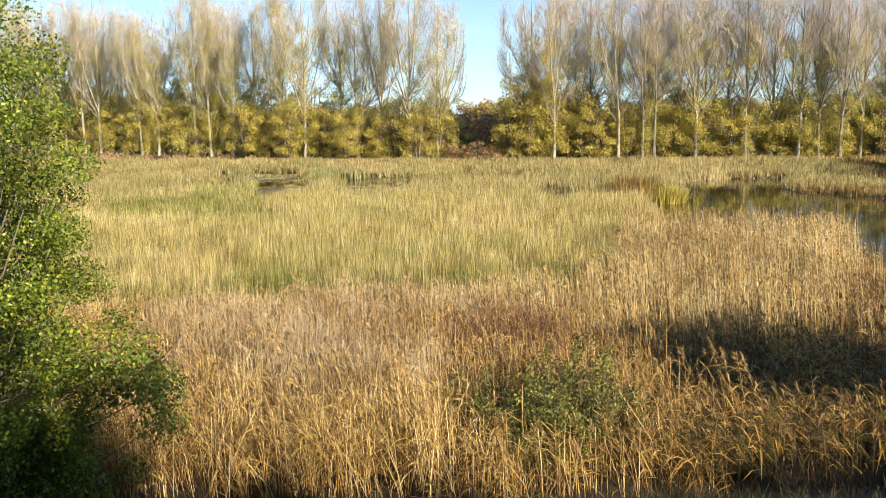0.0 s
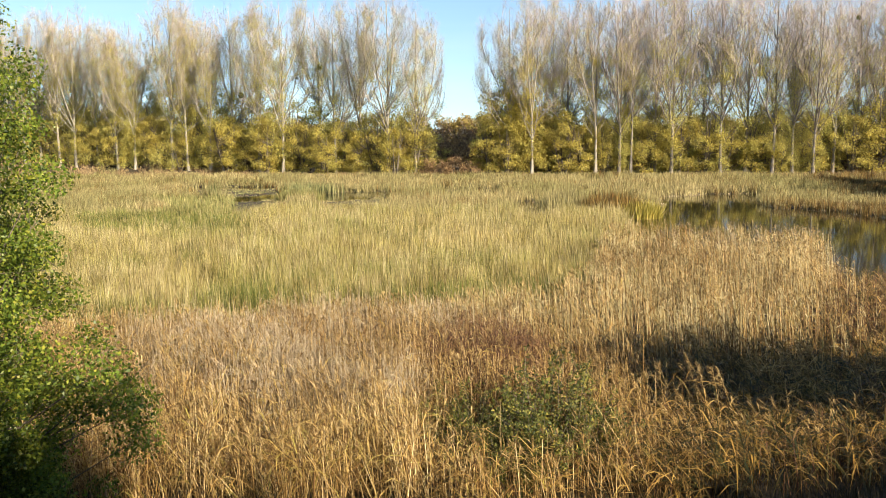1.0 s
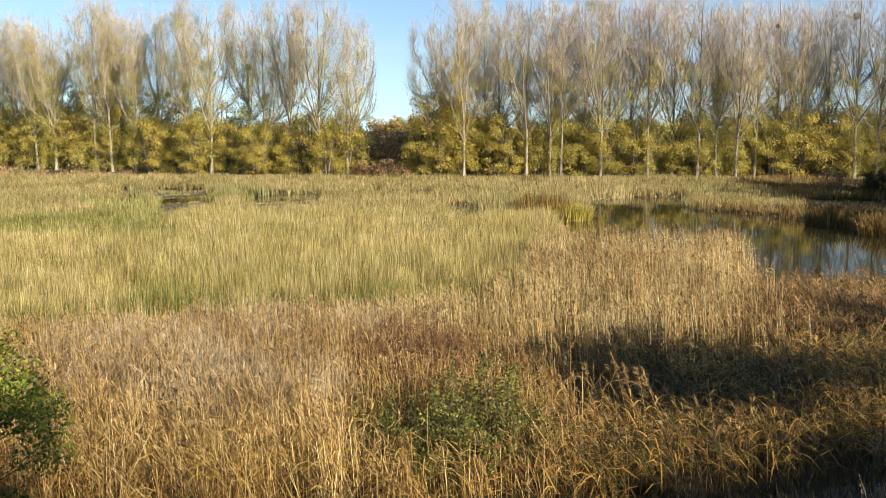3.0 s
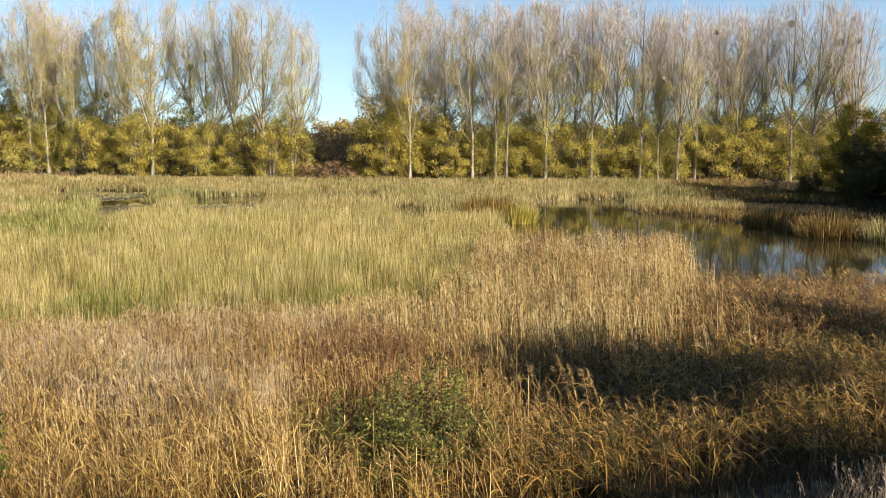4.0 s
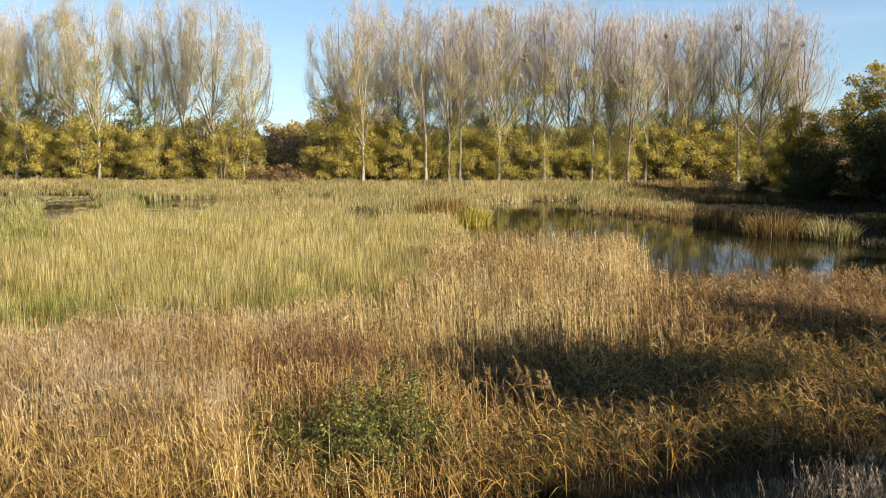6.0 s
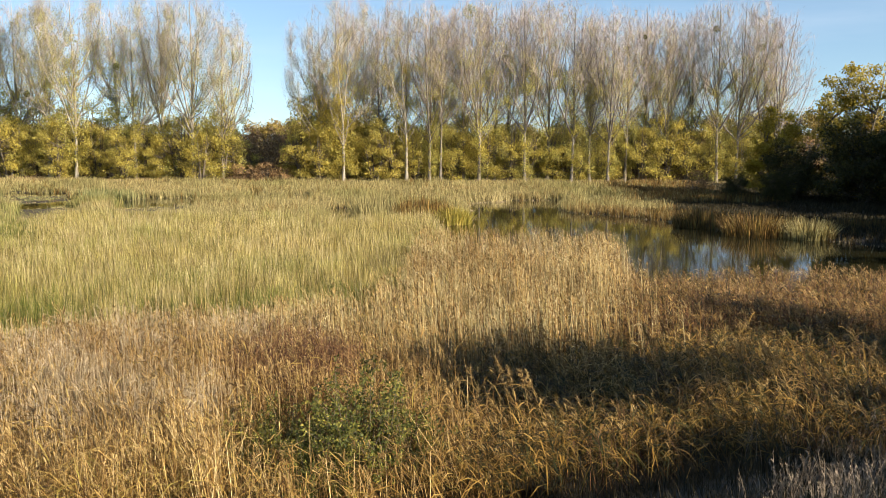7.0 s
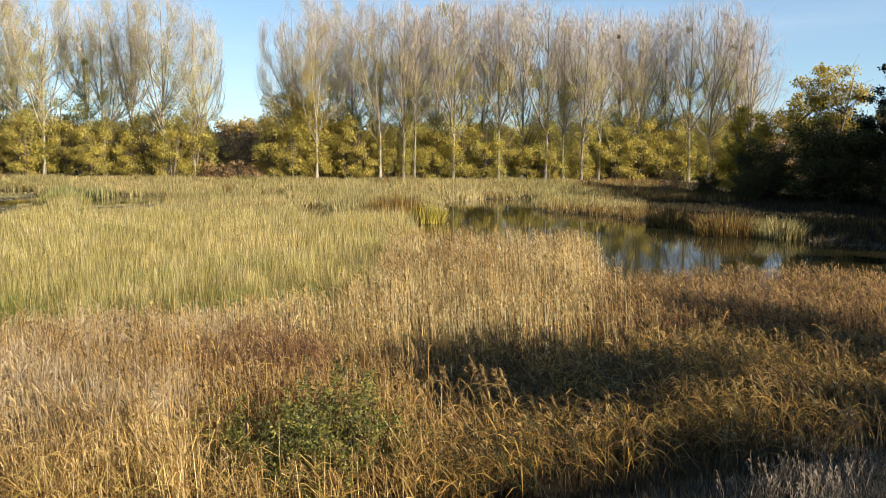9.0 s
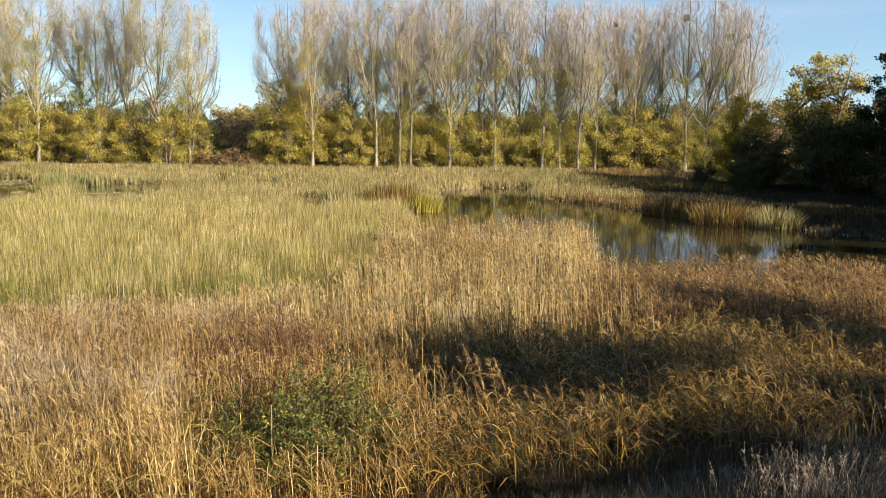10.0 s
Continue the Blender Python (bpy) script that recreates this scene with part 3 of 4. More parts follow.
def build_cattails():
    s = Soup()
    ok = lambda x, y: (y > golden_edge(x) + rng.normal(-0.2, 0.5, len(x))) & (shore(x, y) > 0.0) & (x < 12) & (lumps(x, y, 2.6) + 0.5 * lumps(y, x, 6.0) < 0.62 - 0.55 * step(3.2, 1.0, y - golden_edge(x)))
    for y0, y1, per, w, n in ((21, 33, 64, 0.026, 5), (33, 44, 50, 0.029, 5), (44, 64, 40, 0.036, 5)):
        x, y = scatter(-58, 4, y0, y1, per, ok)
        back = y - golden_edge(x)
        green = np.clip(0.85 * np.exp(-((back - 3.0) / 2.2) ** 2) * (0.6 + 1.2 * lumps(y, x, 1.7)) + 0.15 + 0.42 * lumps(x, y, 0.9), 0.05, 0.9) * (back > 0.9 + 0.7 * lumps(x, y, 3))
        meadow = step(-0.41, -0.46, x / y) * step(-0.72, -0.66, x / y) * step(44, 50, y)
        green = np.maximum(green, 0.75 * meadow)
        k = rng.random(len(x)) < green
        h = (1 - 0.42 * meadow) * (1.45 + 0.14 * lumps(x, y) + 0.20 * lumps(y, x, 3.1) + 0.16 * lumps(x, y, 9.0) + 0.12 * lumps(y, x, 17.0)) * (0.4 + 0.6 * opened(x, y)) * np.where(back < 1.0, 0.8, 1.0)
        spears(s, x[k], y[k], h[k] * 0.95, w, 0.2, 1, n)
        straw = ~k & (rng.random(len(x)) < 0.34 + 0.3 * lumps(y, x, 1.3))
        spears(s, x[straw], y[straw], h[straw] * 1.06, w * 1.05, 0.27, 2, n)
        rest = ~k & ~straw
        spears(s, x[rest], y[rest], h[rest], w, 0.30, 0, n)
    x, y = scatter(-30, 1, 20, 33, 60, lambda x, y: (y > golden_edge(x) - 0.4) & (y < golden_edge(x) + 0.7) & (lumps(x, y, 4.0) > -0.15) & (x < -1.0))
    blades(s, x, y, 1.25 + 0.2 * lumps(x, y, 5), 0.026, 0.2, 3, 2)
    return tagged(new("cattail_bed", s.mesh("cattail_bed", [M_CATTAIL, M_CAT_GREEN, M_CAT_STRAW, M_LITTER])), "broad bed of cattails turning from green to straw yellow", "cattails", kind="stuff")


def build_far_marsh():
    s = Soup()
    ok = lambda x, y: (shore(x, y) > 0.0)

    def tint(x, y):
        return rng.random(len(x)) < np.clip(0.10 + 0.3 * lumps(x, y, 0.9) + 0.75 * step(12, 18, x) * step(84, 76, y) + 0.75 * step(22, 30, x), 0, 1)

    x, y = scatter(-82, 62, 64, 90, 14, lambda x, y: ok(x, y) & ~((x < -30 - 0.2 * (y - 64)) & (y < 84) & (lumps(x, y, 0.5) > -0.3)))
    h = (1.0 + 0.3 * lumps(x, y, 0.8) + 0.3 * lumps(y, x, 2.2) + 0.2 * lumps(x, y, 6.0)) * opened(x, y) * (1 - 0.3 * step(14, 20, x))
    k = tint(x, y)
    # right shore: shorter, in near-black grass that paints the trees' shade
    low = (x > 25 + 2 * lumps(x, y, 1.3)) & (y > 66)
    h = np.where(low, h * 0.6, h)
    rush = ~k & ~low & (np.hypot((x + 34) / 10, (y - 91) / 6) + 0.5 * lumps(x, y, 1.5) < rng.uniform(0.7, 1.2, len(x)))
    spears(s, x[rush], y[rush], h[rush] * 1.35, 0.07, 0.15, 3, 4)
    dry = ~k & ~low & ~rush
    spears(s, x[dry], y[dry], h[dry], 0.06, 0.34, 0, 4)
    spears(s, x[k & ~low], y[k & ~low], h[k & ~low], 0.057, 0.28, 1, 4)
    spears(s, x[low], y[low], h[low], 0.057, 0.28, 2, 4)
    x, y = scatter(-95, 75, 90, 121, 9, ok)
    h = (0.95 + 0.3 * lumps(x, y, 0.7) + 0.25 * lumps(y, x, 1.7)) * opened(x, y)
    k = tint(x, y)
    # farther back on the right, the same shade-dark grass
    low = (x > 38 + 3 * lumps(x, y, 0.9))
    h = np.where(low, h * 0.6, h)
    rush = ~k & ~low & (np.hypot((x + 36) / 10, (y - 93) / 6) + 0.5 * lumps(x, y, 1.5) < rng.uniform(0.7, 1.2, len(x)))
    spears(s, x[rush], y[rush], h[rush] * 1.35, 0.09, 0.15, 3, 4)
    dry = ~k & ~low & ~rush
    spears(s, x[dry], y[dry], h[dry], 0.08, 0.34, 0, 4)
    spears(s, x[k & ~low], y[k & ~low], h[k & ~low], 0.081, 0.3, 1, 4)
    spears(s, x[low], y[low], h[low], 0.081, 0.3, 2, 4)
    x, y = scatter(20, 60, 44, 66, 14, lambda x, y: ok(x, y) & (y > 46))
    h = np.where((y > 56) & (x < 28.5), 1.05, 0.5) + 0.3 * lumps(x, y, 2.2) + 0.35 * lumps(y, x, 6.0)
    # most grass here takes the near-black colour, as painted shade
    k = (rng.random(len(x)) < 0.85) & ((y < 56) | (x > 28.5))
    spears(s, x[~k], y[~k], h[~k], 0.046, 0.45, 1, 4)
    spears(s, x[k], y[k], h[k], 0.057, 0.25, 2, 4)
    return tagged(new("marsh_grass", s.mesh("marsh_grass", [M_FAR_REED, M_DARK_REED, M_SHADED_GRASS, M_RUSH])), "pale yellow-brown reeds and sedge along the far shore, darkened as shade on the right", "reeds", kind="stuff")


def build_bank_slope():
    """Russet dead bracken and leaf litter on the slope behind the far shore."""
    s = Soup()
    x, y = scatter(-108, 62, 121, 146, 7, lambda x, y: lumps(x, y, 0.8) + 0.6 * lumps(y, x, 2.3) > -0.5)
    spears(s, x, y, 0.55 + 0.3 * lumps(x, y, 1.6), 0.16, 0.7, 0, 3)
    x, y = scatter(-108, 62, 121, 134, 6, lambda x, y: lumps(x, y, 1.1) > 0.1)
    spears(s, x, y, 0.6 + 0.25 * lumps(x, y, 2.1), 0.12, 0.5, 1, 3)
    return tagged(new("bank_bracken", s.mesh("bank_bracken", [M_BRACKEN, M_FAR_REED])), "russet dead bracken on the slope behind the shore", "bracken", kind="stuff")


def build_sward():
    s = Soup()
    x, y = scatter(-82, -26, 60, 86, 9, lambda x, y: (shore(x, y) > 0.2) & (x < -30 - 0.2 * (y - 64)) & (lumps(x, y, 0.5) > -0.4))
    blades(s, x, y, 0.8 * opened(x, y), 0.11, 0.4, 0, 2)
    return tagged(new("sward", s.mesh("sward", [M_SWARD])), "low yellow-green marsh grass in an open patch", "grass", kind="stuff")


def build_bank_grass():
    s = Soup()
    # blades coloured nearly black to deepen the shadow on this bank
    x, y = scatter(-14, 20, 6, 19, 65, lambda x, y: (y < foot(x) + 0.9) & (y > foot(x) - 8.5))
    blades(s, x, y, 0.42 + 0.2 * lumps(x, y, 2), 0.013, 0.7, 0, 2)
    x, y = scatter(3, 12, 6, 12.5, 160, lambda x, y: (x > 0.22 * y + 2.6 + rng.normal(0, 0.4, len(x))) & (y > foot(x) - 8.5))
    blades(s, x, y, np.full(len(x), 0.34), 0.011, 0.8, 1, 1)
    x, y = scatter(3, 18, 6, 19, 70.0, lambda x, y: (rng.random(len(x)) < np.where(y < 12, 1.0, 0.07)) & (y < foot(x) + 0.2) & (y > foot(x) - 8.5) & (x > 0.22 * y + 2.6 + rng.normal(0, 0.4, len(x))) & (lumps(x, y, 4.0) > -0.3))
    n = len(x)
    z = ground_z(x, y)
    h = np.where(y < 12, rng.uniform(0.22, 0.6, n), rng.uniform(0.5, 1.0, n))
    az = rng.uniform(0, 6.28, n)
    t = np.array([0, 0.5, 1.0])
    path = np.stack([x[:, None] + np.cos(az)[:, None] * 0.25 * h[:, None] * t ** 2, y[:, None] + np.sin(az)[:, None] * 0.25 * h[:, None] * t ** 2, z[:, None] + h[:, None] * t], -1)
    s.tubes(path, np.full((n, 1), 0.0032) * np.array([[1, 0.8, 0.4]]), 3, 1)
    for _ in range(9):
        la = rng.uniform(0, 6.28, n)
        d = unit(np.stack([np.cos(la) * 0.6, np.sin(la) * 0.6, rng.uniform(0.3, 1, n)], -1))
        u = rng.uniform(0.65, 1.0, n)[:, None]
        s.leaves(path[:, 0] * (1 - u) + path[:, 2] * u, d, unit(np.stack([-np.sin(la), np.cos(la), np.zeros(n)], -1)), rng.uniform(0.03, 0.07, n), rng.uniform(0.006, 0.014, n), 0.3, 1)
    return tagged(new("bank_grass", s.mesh("bank_grass", [M_SHADED_GRASS, M_SEED])), "rough bank grass coloured dark for the bank's shadow, with pale dry seed heads", "grass", kind="stuff")


build_reed_bed()
build_dark_reeds()
build_cattails()
build_far_marsh()
build_sward()
build_bank_slope()
build_bank_grass()


def build_shore_litter():
    """Pale broken stems and dried mud rim lying along the water's edge."""
    s = Soup()
    x, y = scatter(-45, 34, 44, 100, 22, lambda x, y: (np.abs(shore(x, y) - 0.05) < np.where(x > -3, 0.30, 0.10)) & (y > 50))
    blades(s, x, y, np.full(len(x), 0.36), 0.10, 0.6, 0, 3)
    return tagged(new("shore_litter", s.mesh("shore_litter", [M_LITTER])), "pale broken reed stems along the pond's edge", "litter", kind="stuff")


build_shore_litter()


def tussock(name, label, x, y, r, h, count, width, mat, lean=0.35):
    s = Soup()
    th, q = rng.uniform(0, 6.283, count), np.sqrt(rng.random(count)) * r
    px, py = np.cos(th) * q, np.sin(th) * q
    az = th + rng.normal(0, 0.5, count)
    tl = np.abs(rng.normal(0.1, lean, count)) * (0.3 + q / r)
    hh = h * rng.uniform(0.65, 1.05, count) * (1 - 0.35 * (q / r) ** 2)
    t = np.array([0, 0.5, 1.0])
    path = np.stack([px[:, None] + (np.cos(az) * tl * hh)[:, None] * t ** 2, py[:, None] + (np.sin(az) * tl * hh)[:, None] * t ** 2, hh[:, None] * t - 0.1], -1)
    sa = rng.uniform(0, np.pi, count)
    s.strips(path, width * rng.uniform(0.6, 1.3, count)[:, None] * np.array([[1, 0.8, 0.2]]), np.stack([np.cos(sa), np.sin(sa), 0 * sa], -1))
    ob = new(name, s.mesh(name, [mat]))
    ob.location = (x, y, max(float(ground_z(x, y)), 0.0))
    return tagged(ob, label, "reeds", "clumps by the water")


tussock("sedge_tussock", "rounded yellow-green sedge tussock at the pond's edge", 2.9, 68.4, 1.7, 1.6, 900, 0.06, M_TUSSOCK)
tussock("reed_clump", "brown reed clump standing by the pond", 0.6, 70.0, 2.4, 2.3, 1100, 0.06, M_DARK_REED, 0.15)
tussock("reed_clump", "brown reed clump standing by the pond", -3.2, 73.0, 2.2, 2.0, 800, 0.06, M_FAR_REED, 0.15)
tussock("reed_clump", "brown reed clump on the pond's spit", 24.0, 59.6, 2.2, 1.9, 1000, 0.05, M_DARK_REED, 0.4)
tussock("reed_clump", "straw-coloured reed clump on the pond's spit", 27.0, 58.0, 1.9, 1.6, 800, 0.05, M_FAR_REED, 0.4)
tussock("reed_clump", "brown reed clump standing by the pond", 22.5, 66.0, 2.2, 1.7, 800, 0.06, M_DARK_REED, 0.2)
tussock("green_reed_clump", "green rush clump beside the small pool", -31.0, 84.0, 2.6, 1.5, 900, 0.08, M_SWARD, 0.2)

def single_reed(seed, h, lean, n_leaf, plume):
    """One reed stalk leaning out of the tangle, with its long leaves and its plume."""
    r = np.random.default_rng(seed)
    root = new("reed_stalk")
    tagged(root, "dry reed stalk leaning out of the tangle" + (" with a brown plume" if plume else ""), "reed", "single reeds")
    t = np.linspace(0, 1, 6)
    path = np.stack([-lean * h * t ** 1.7, 0.06 * np.sin(3 * t + seed), h * t * (1 - 0.25 * lean)], -1)
    s = Soup()
    s.tubes(path[None], (0.0062 * (1 - 0.6 * t))[None], 5)
    child("stem", s.mesh("stem", [M_REED]), root)
    for i in range(n_leaf):
        u = 0.3 + 0.62 * i / n_leaf + r.uniform(0, 0.06)
        a, _ = along(path[None], np.array([u]))
        la = r.uniform(0, 6.283)
        ln = r.uniform(0.32, 0.6)
        out = np.array([math.cos(la), math.sin(la), 0.0])
        q = np.linspace(0, 1, 5)
        p = a + out * (q * ln)[:, None] + np.array([[0, 0, 1.0]]) * (ln * (0.75 * q - 0.95 * q ** 2))[:, None]
        s = Soup()
        s.strips(p[None], (0.026 * np.array([0.5, 1, 0.9, 0.6, 0.05]))[None], unit(np.array([[-math.sin(la), math.cos(la), r.normal(0, 0.3)]])))
        child("leaf", s.mesh("leaf", [M_REED_LEAF]), root)
    if plume:
        s = Soup()
        n = 70
        u = r.uniform(0.84, 1.0, n)
        a, d = along(np.repeat(path[None], n, 0), u)
        fd = unit(np.stack([r.normal(-0.6, 0.4, n), r.normal(0, 0.45, n), r.uniform(-0.25, 0.8, n)], -1))
        s.leaves(a, fd, unit(np.cross(fd, r.normal(0, 1, (n, 3)))), r.uniform(0.07, 0.16, n), 0.014)
        child("plume", s.mesh("plume", [M_PLUME]), root, "feathery brown plume")
    return root


kinds = [single_reed(201, 2.1, 0.42, 5, True), single_reed(202, 2.3, 0.3, 6, True), single_reed(203, 1.9, 0.6, 4, False), single_reed(204, 2.2, 0.15, 6, True), single_reed(205, 1.7, 0.75, 5, False)]
placed = 0
while placed < 84:
    px, py = float(rng.uniform(0.2, 10.5)), float(rng.uniform(13.8, 20.5))
    if py < float(foot(px)) + 0.5 or px > 0.6 * py:
        continue
    kind = kinds[placed % 5]
    m = pose(px, py, float(ground_z(px, py)) - 0.05, 0, 0, float(rng.normal(-10, 38)))
    if placed < 5:
        kind.matrix_basis = m
    else:
        copy_thing(kind, m).scale = (1, 1, float(rng.uniform(0.8, 1.1)))
    placed += 1

# ---------- trees ----------


def limb_paths(a, d, length, up, n_seg=3):
    """Curving limbs from points a along directions d, bending upwards by up."""
    pts = [a]
    cur, dirn = a, d
    for _ in range(n_seg):
        cur = cur + dirn * (length / n_seg)[:, None]
        dirn = unit(dirn + np.array([[0, 0, 1.0]]) * up)
        pts.append(cur)
    return np.stack(pts, 1)


def facing(r, n, out, light=0.75, loose=0.6):
    """Leaf axes for blades that face outwards and towards the sun, unevenly."""
    nrm = unit(out * 0.45 + np.array([TO_SUN[:]]) * light + r.normal(0, loose, (n, 3)))
    d = unit(np.cross(nrm, r.normal(0, 1, (n, 3))) + np.array([[0, 0, -0.15]]))
    return d, unit(np.cross(nrm, d))


def spread(d, angle, r):
    """Directions at the angle from d, turned at random."""
    ref = np.where(np.abs(d[:, 2:3]) > 0.95, np.array([[1.0, 0, 0]]), np.array([[0, 0, 1.0]]))
    a = unit(np.cross(d, ref))
    b = np.cross(d, a)
    t = r.uniform(0, 2 * np.pi, len(d))[:, None]
    ang = np.asarray(angle).reshape(-1, 1)
    return unit(d * np.cos(ang) + (a * np.cos(t) + b * np.sin(t)) * np.sin(ang))


def poplar(seed, height, leaf, lower, name="poplar_tree", label="tall poplar, half bare in autumn, with pale bark", first=0.20, bark_mat=None, haze=5200, forks=3, wide=4.0, lean=0.0, leaf_mat=None):
    """A tall poplar: straight stem, limbs that rise like a broom, a rounded haze of twigs and the last yellow leaves."""
    r = np.random.default_rng(seed)
    root = new(name)
    tagged(root, label, "tree", "poplar row")

    def crown(p):
        """Draws points in towards the stem so that the crown keeps its rounded outline."""
        c = lean * np.clip(p[..., 2] / height, 0, 1) ** 2
        dx = p[..., 0] - c
        q = np.hypot(dx, p[..., 1]) + 1e-6
        lim = wide * np.sqrt(np.clip(1 - ((p[..., 2] / height - 0.68) / np.where(p[..., 2] > 0.68 * height, 0.36, 0.56)) ** 2, 0.03, 1))
        k = np.where(q > lim * 0.8, (lim * 0.8 + lim * 0.3 * np.tanh((q - lim * 0.8) / (lim * 0.5))) / q, 1.0)
        p = p.copy()
        p[..., 0] = c + dx * k
        p[..., 1] *= k
        z = p[..., 2] / height
        p[..., 2] = height * np.where(z > 0.9, 0.9 + 0.11 * np.tanh((z - 0.9) / 0.11), z)
        return p

    s = Soup()
    t = np.linspace(0, 1, 10)
    sway = r.normal(0, 0.35, 2)
    trunk = np.stack([(sway[0] + lean) * t ** 1.5 + 0.09 * np.sin(t * 7 + seed), sway[1] * t + 0.09 * np.cos(t * 6 + seed), height * 0.96 * t - 0.3], -1)[None]
    s.tubes(trunk, (0.19 * (1 - t) ** 0.9 + 0.02 + 0.12 * np.exp(-t * 40))[None], 8)
    # main forks that rise beside the leader
    uf = np.sort(r.uniform(0.25, 0.48, forks))
    a, d = along(np.repeat(trunk, forks, 0), uf)
    lf = height * (0.97 - uf) * r.uniform(0.85, 1.0, forks)
    big = limb_paths(a, spread(d, np.radians(r.uniform(17, 33, forks)), r), lf, 0.05, 6)
    big[:, 1:] += r.normal(0, 0.07, big[:, 1:].shape)
    big = crown(big)
    s.tubes(big, (0.03 + 0.005 * lf)[:, None] * np.array([1, 0.9, 0.76, 0.6, 0.42, 0.25, 0.08]), 5)
    # limbs, steep and long
    nl = 46
    u = np.sort(first + (0.90 - first) * r.random(nl) ** 1.15)
    on = r.random(nl) < 0.6
    a, d = along(np.repeat(trunk, nl, 0), u)
    pf = r.integers(0, forks, nl)
    af, df = along(big[pf], np.clip((u - uf[pf]) / (0.97 - uf[pf]), 0.08, 0.88))
    a, d = np.where(on[:, None], a, af), np.where(on[:, None], d, df)
    ln = np.maximum(height * (0.98 - u) * r.uniform(0.35, 0.85, nl), 1.6)
    limbs = limb_paths(a, spread(d, np.radians(r.uniform(26, 58, nl)), r), ln, 0.085, 5)
    limbs[:, 1:] += r.normal(0, 0.05, limbs[:, 1:].shape)
    limbs = crown(limbs)
    s.tubes(limbs, (0.014 + 0.0058 * ln)[:, None] * np.array([1, 0.85, 0.68, 0.5, 0.3, 0.1]), 4)
    me = s.mesh("trunk", [bark_mat or M_BARK])
    me.polygons.foreach_set("use_smooth", np.ones(len(me.polygons), bool))
    child("trunk", me, root)
    # branchlets and twigs
    s = Soup()
    n2 = 430
    w = ln / ln.sum()
    pick = r.choice(nl, n2, p=w)
    a2, d2 = along(limbs[pick], r.uniform(0.12, 1.0, n2))
    fk = r.random(n2) < 0.25
    ab, db = along(big[r.integers(0, forks, n2)], r.uniform(0.35, 1.0, n2))
    a2, d2 = np.where(fk[:, None], ab, a2), np.where(fk[:, None], db, d2)
    l2 = r.uniform(1.0, 3.4, n2)
    tw = crown(limb_paths(a2, spread(d2, np.radians(r.uniform(15, 50, n2)), r), l2, 0.10, 2))
    s.tubes(tw[:, ::2], np.full((n2, 1), 0.019) * np.array([[1, 0.3]]), 3)
    n3 = haze
    wz = 0.3 + np.clip(tw[:, 1, 2] / height, 0, 1) ** 2
    pick3 = r.choice(n2, n3, p=wz / wz.sum())
    a3, d3 = along(tw[pick3], r.uniform(0.0, 1.0, n3) ** 0.6)
    d3 = unit(spread(d3, np.radians(r.uniform(10, 46, n3)), r) + np.array([[0, 0, 0.2]]))
    l3 = r.uniform(0.5, 1.5, n3)
    sd = unit(np.cross(d3, r.normal(0, 1, (n3, 3))))
    s.leaves(a3, d3, sd, l3, 0.020, far=1)
    child("crown", s.mesh("crown", [M_TWIG]), root)
    # leaves, in tufts on some of the twigs
    s = Soup()
    nf = leaf
    w2 = (0.34 + np.clip(1.1 - tw[:, 1, 2] / height, 0, 1) ** 1.3) * (r.random(n2) < 0.5) * r.uniform(0.2, 1.0, n2)
    pf = r.choice(n2, nf, p=w2 / w2.sum())
    a, _ = along(tw[pf], r.uniform(0.1, 1.0, nf))
    a = a + r.normal(0, 0.34, (nf, 3))
    dl, sl = facing(r, nf, a * 0.0)
    s.leaves(a, dl, sl, r.uniform(0.09, 0.18, nf), r.uniform(0.09, 0.15, nf), far=1)
    # leafy shoots round the lower stem
    m = lower
    k = 64
    ch = r.uniform(0.03, 0.62, k) * height
    ct = r.uniform(0, 6.283, k)
    cq = np.abs(r.normal(0, 1.7, k)) + 0.3
    pk = r.choice(k, m, p=(lambda w: w / w.sum())(r.uniform(0.1, 1.0, k)))
    a = np.stack([np.cos(ct) * cq, np.sin(ct) * cq, ch], -1)[pk] + r.normal(0, 1, (m, 3)) * np.array([[0.42, 0.42, 0.5]])
    a[:, 2] = np.maximum(a[:, 2], 0.2)
    dl, sl = facing(r, m, a * 0.0)
    s.leaves(a, dl, sl, r.uniform(0.12, 0.22, m), r.uniform(0.11, 0.18, m), far=1)
    child("foliage", s.mesh("foliage", [leaf_mat or M_POPLAR]), root, "sparse yellow-green leaves")
    return root


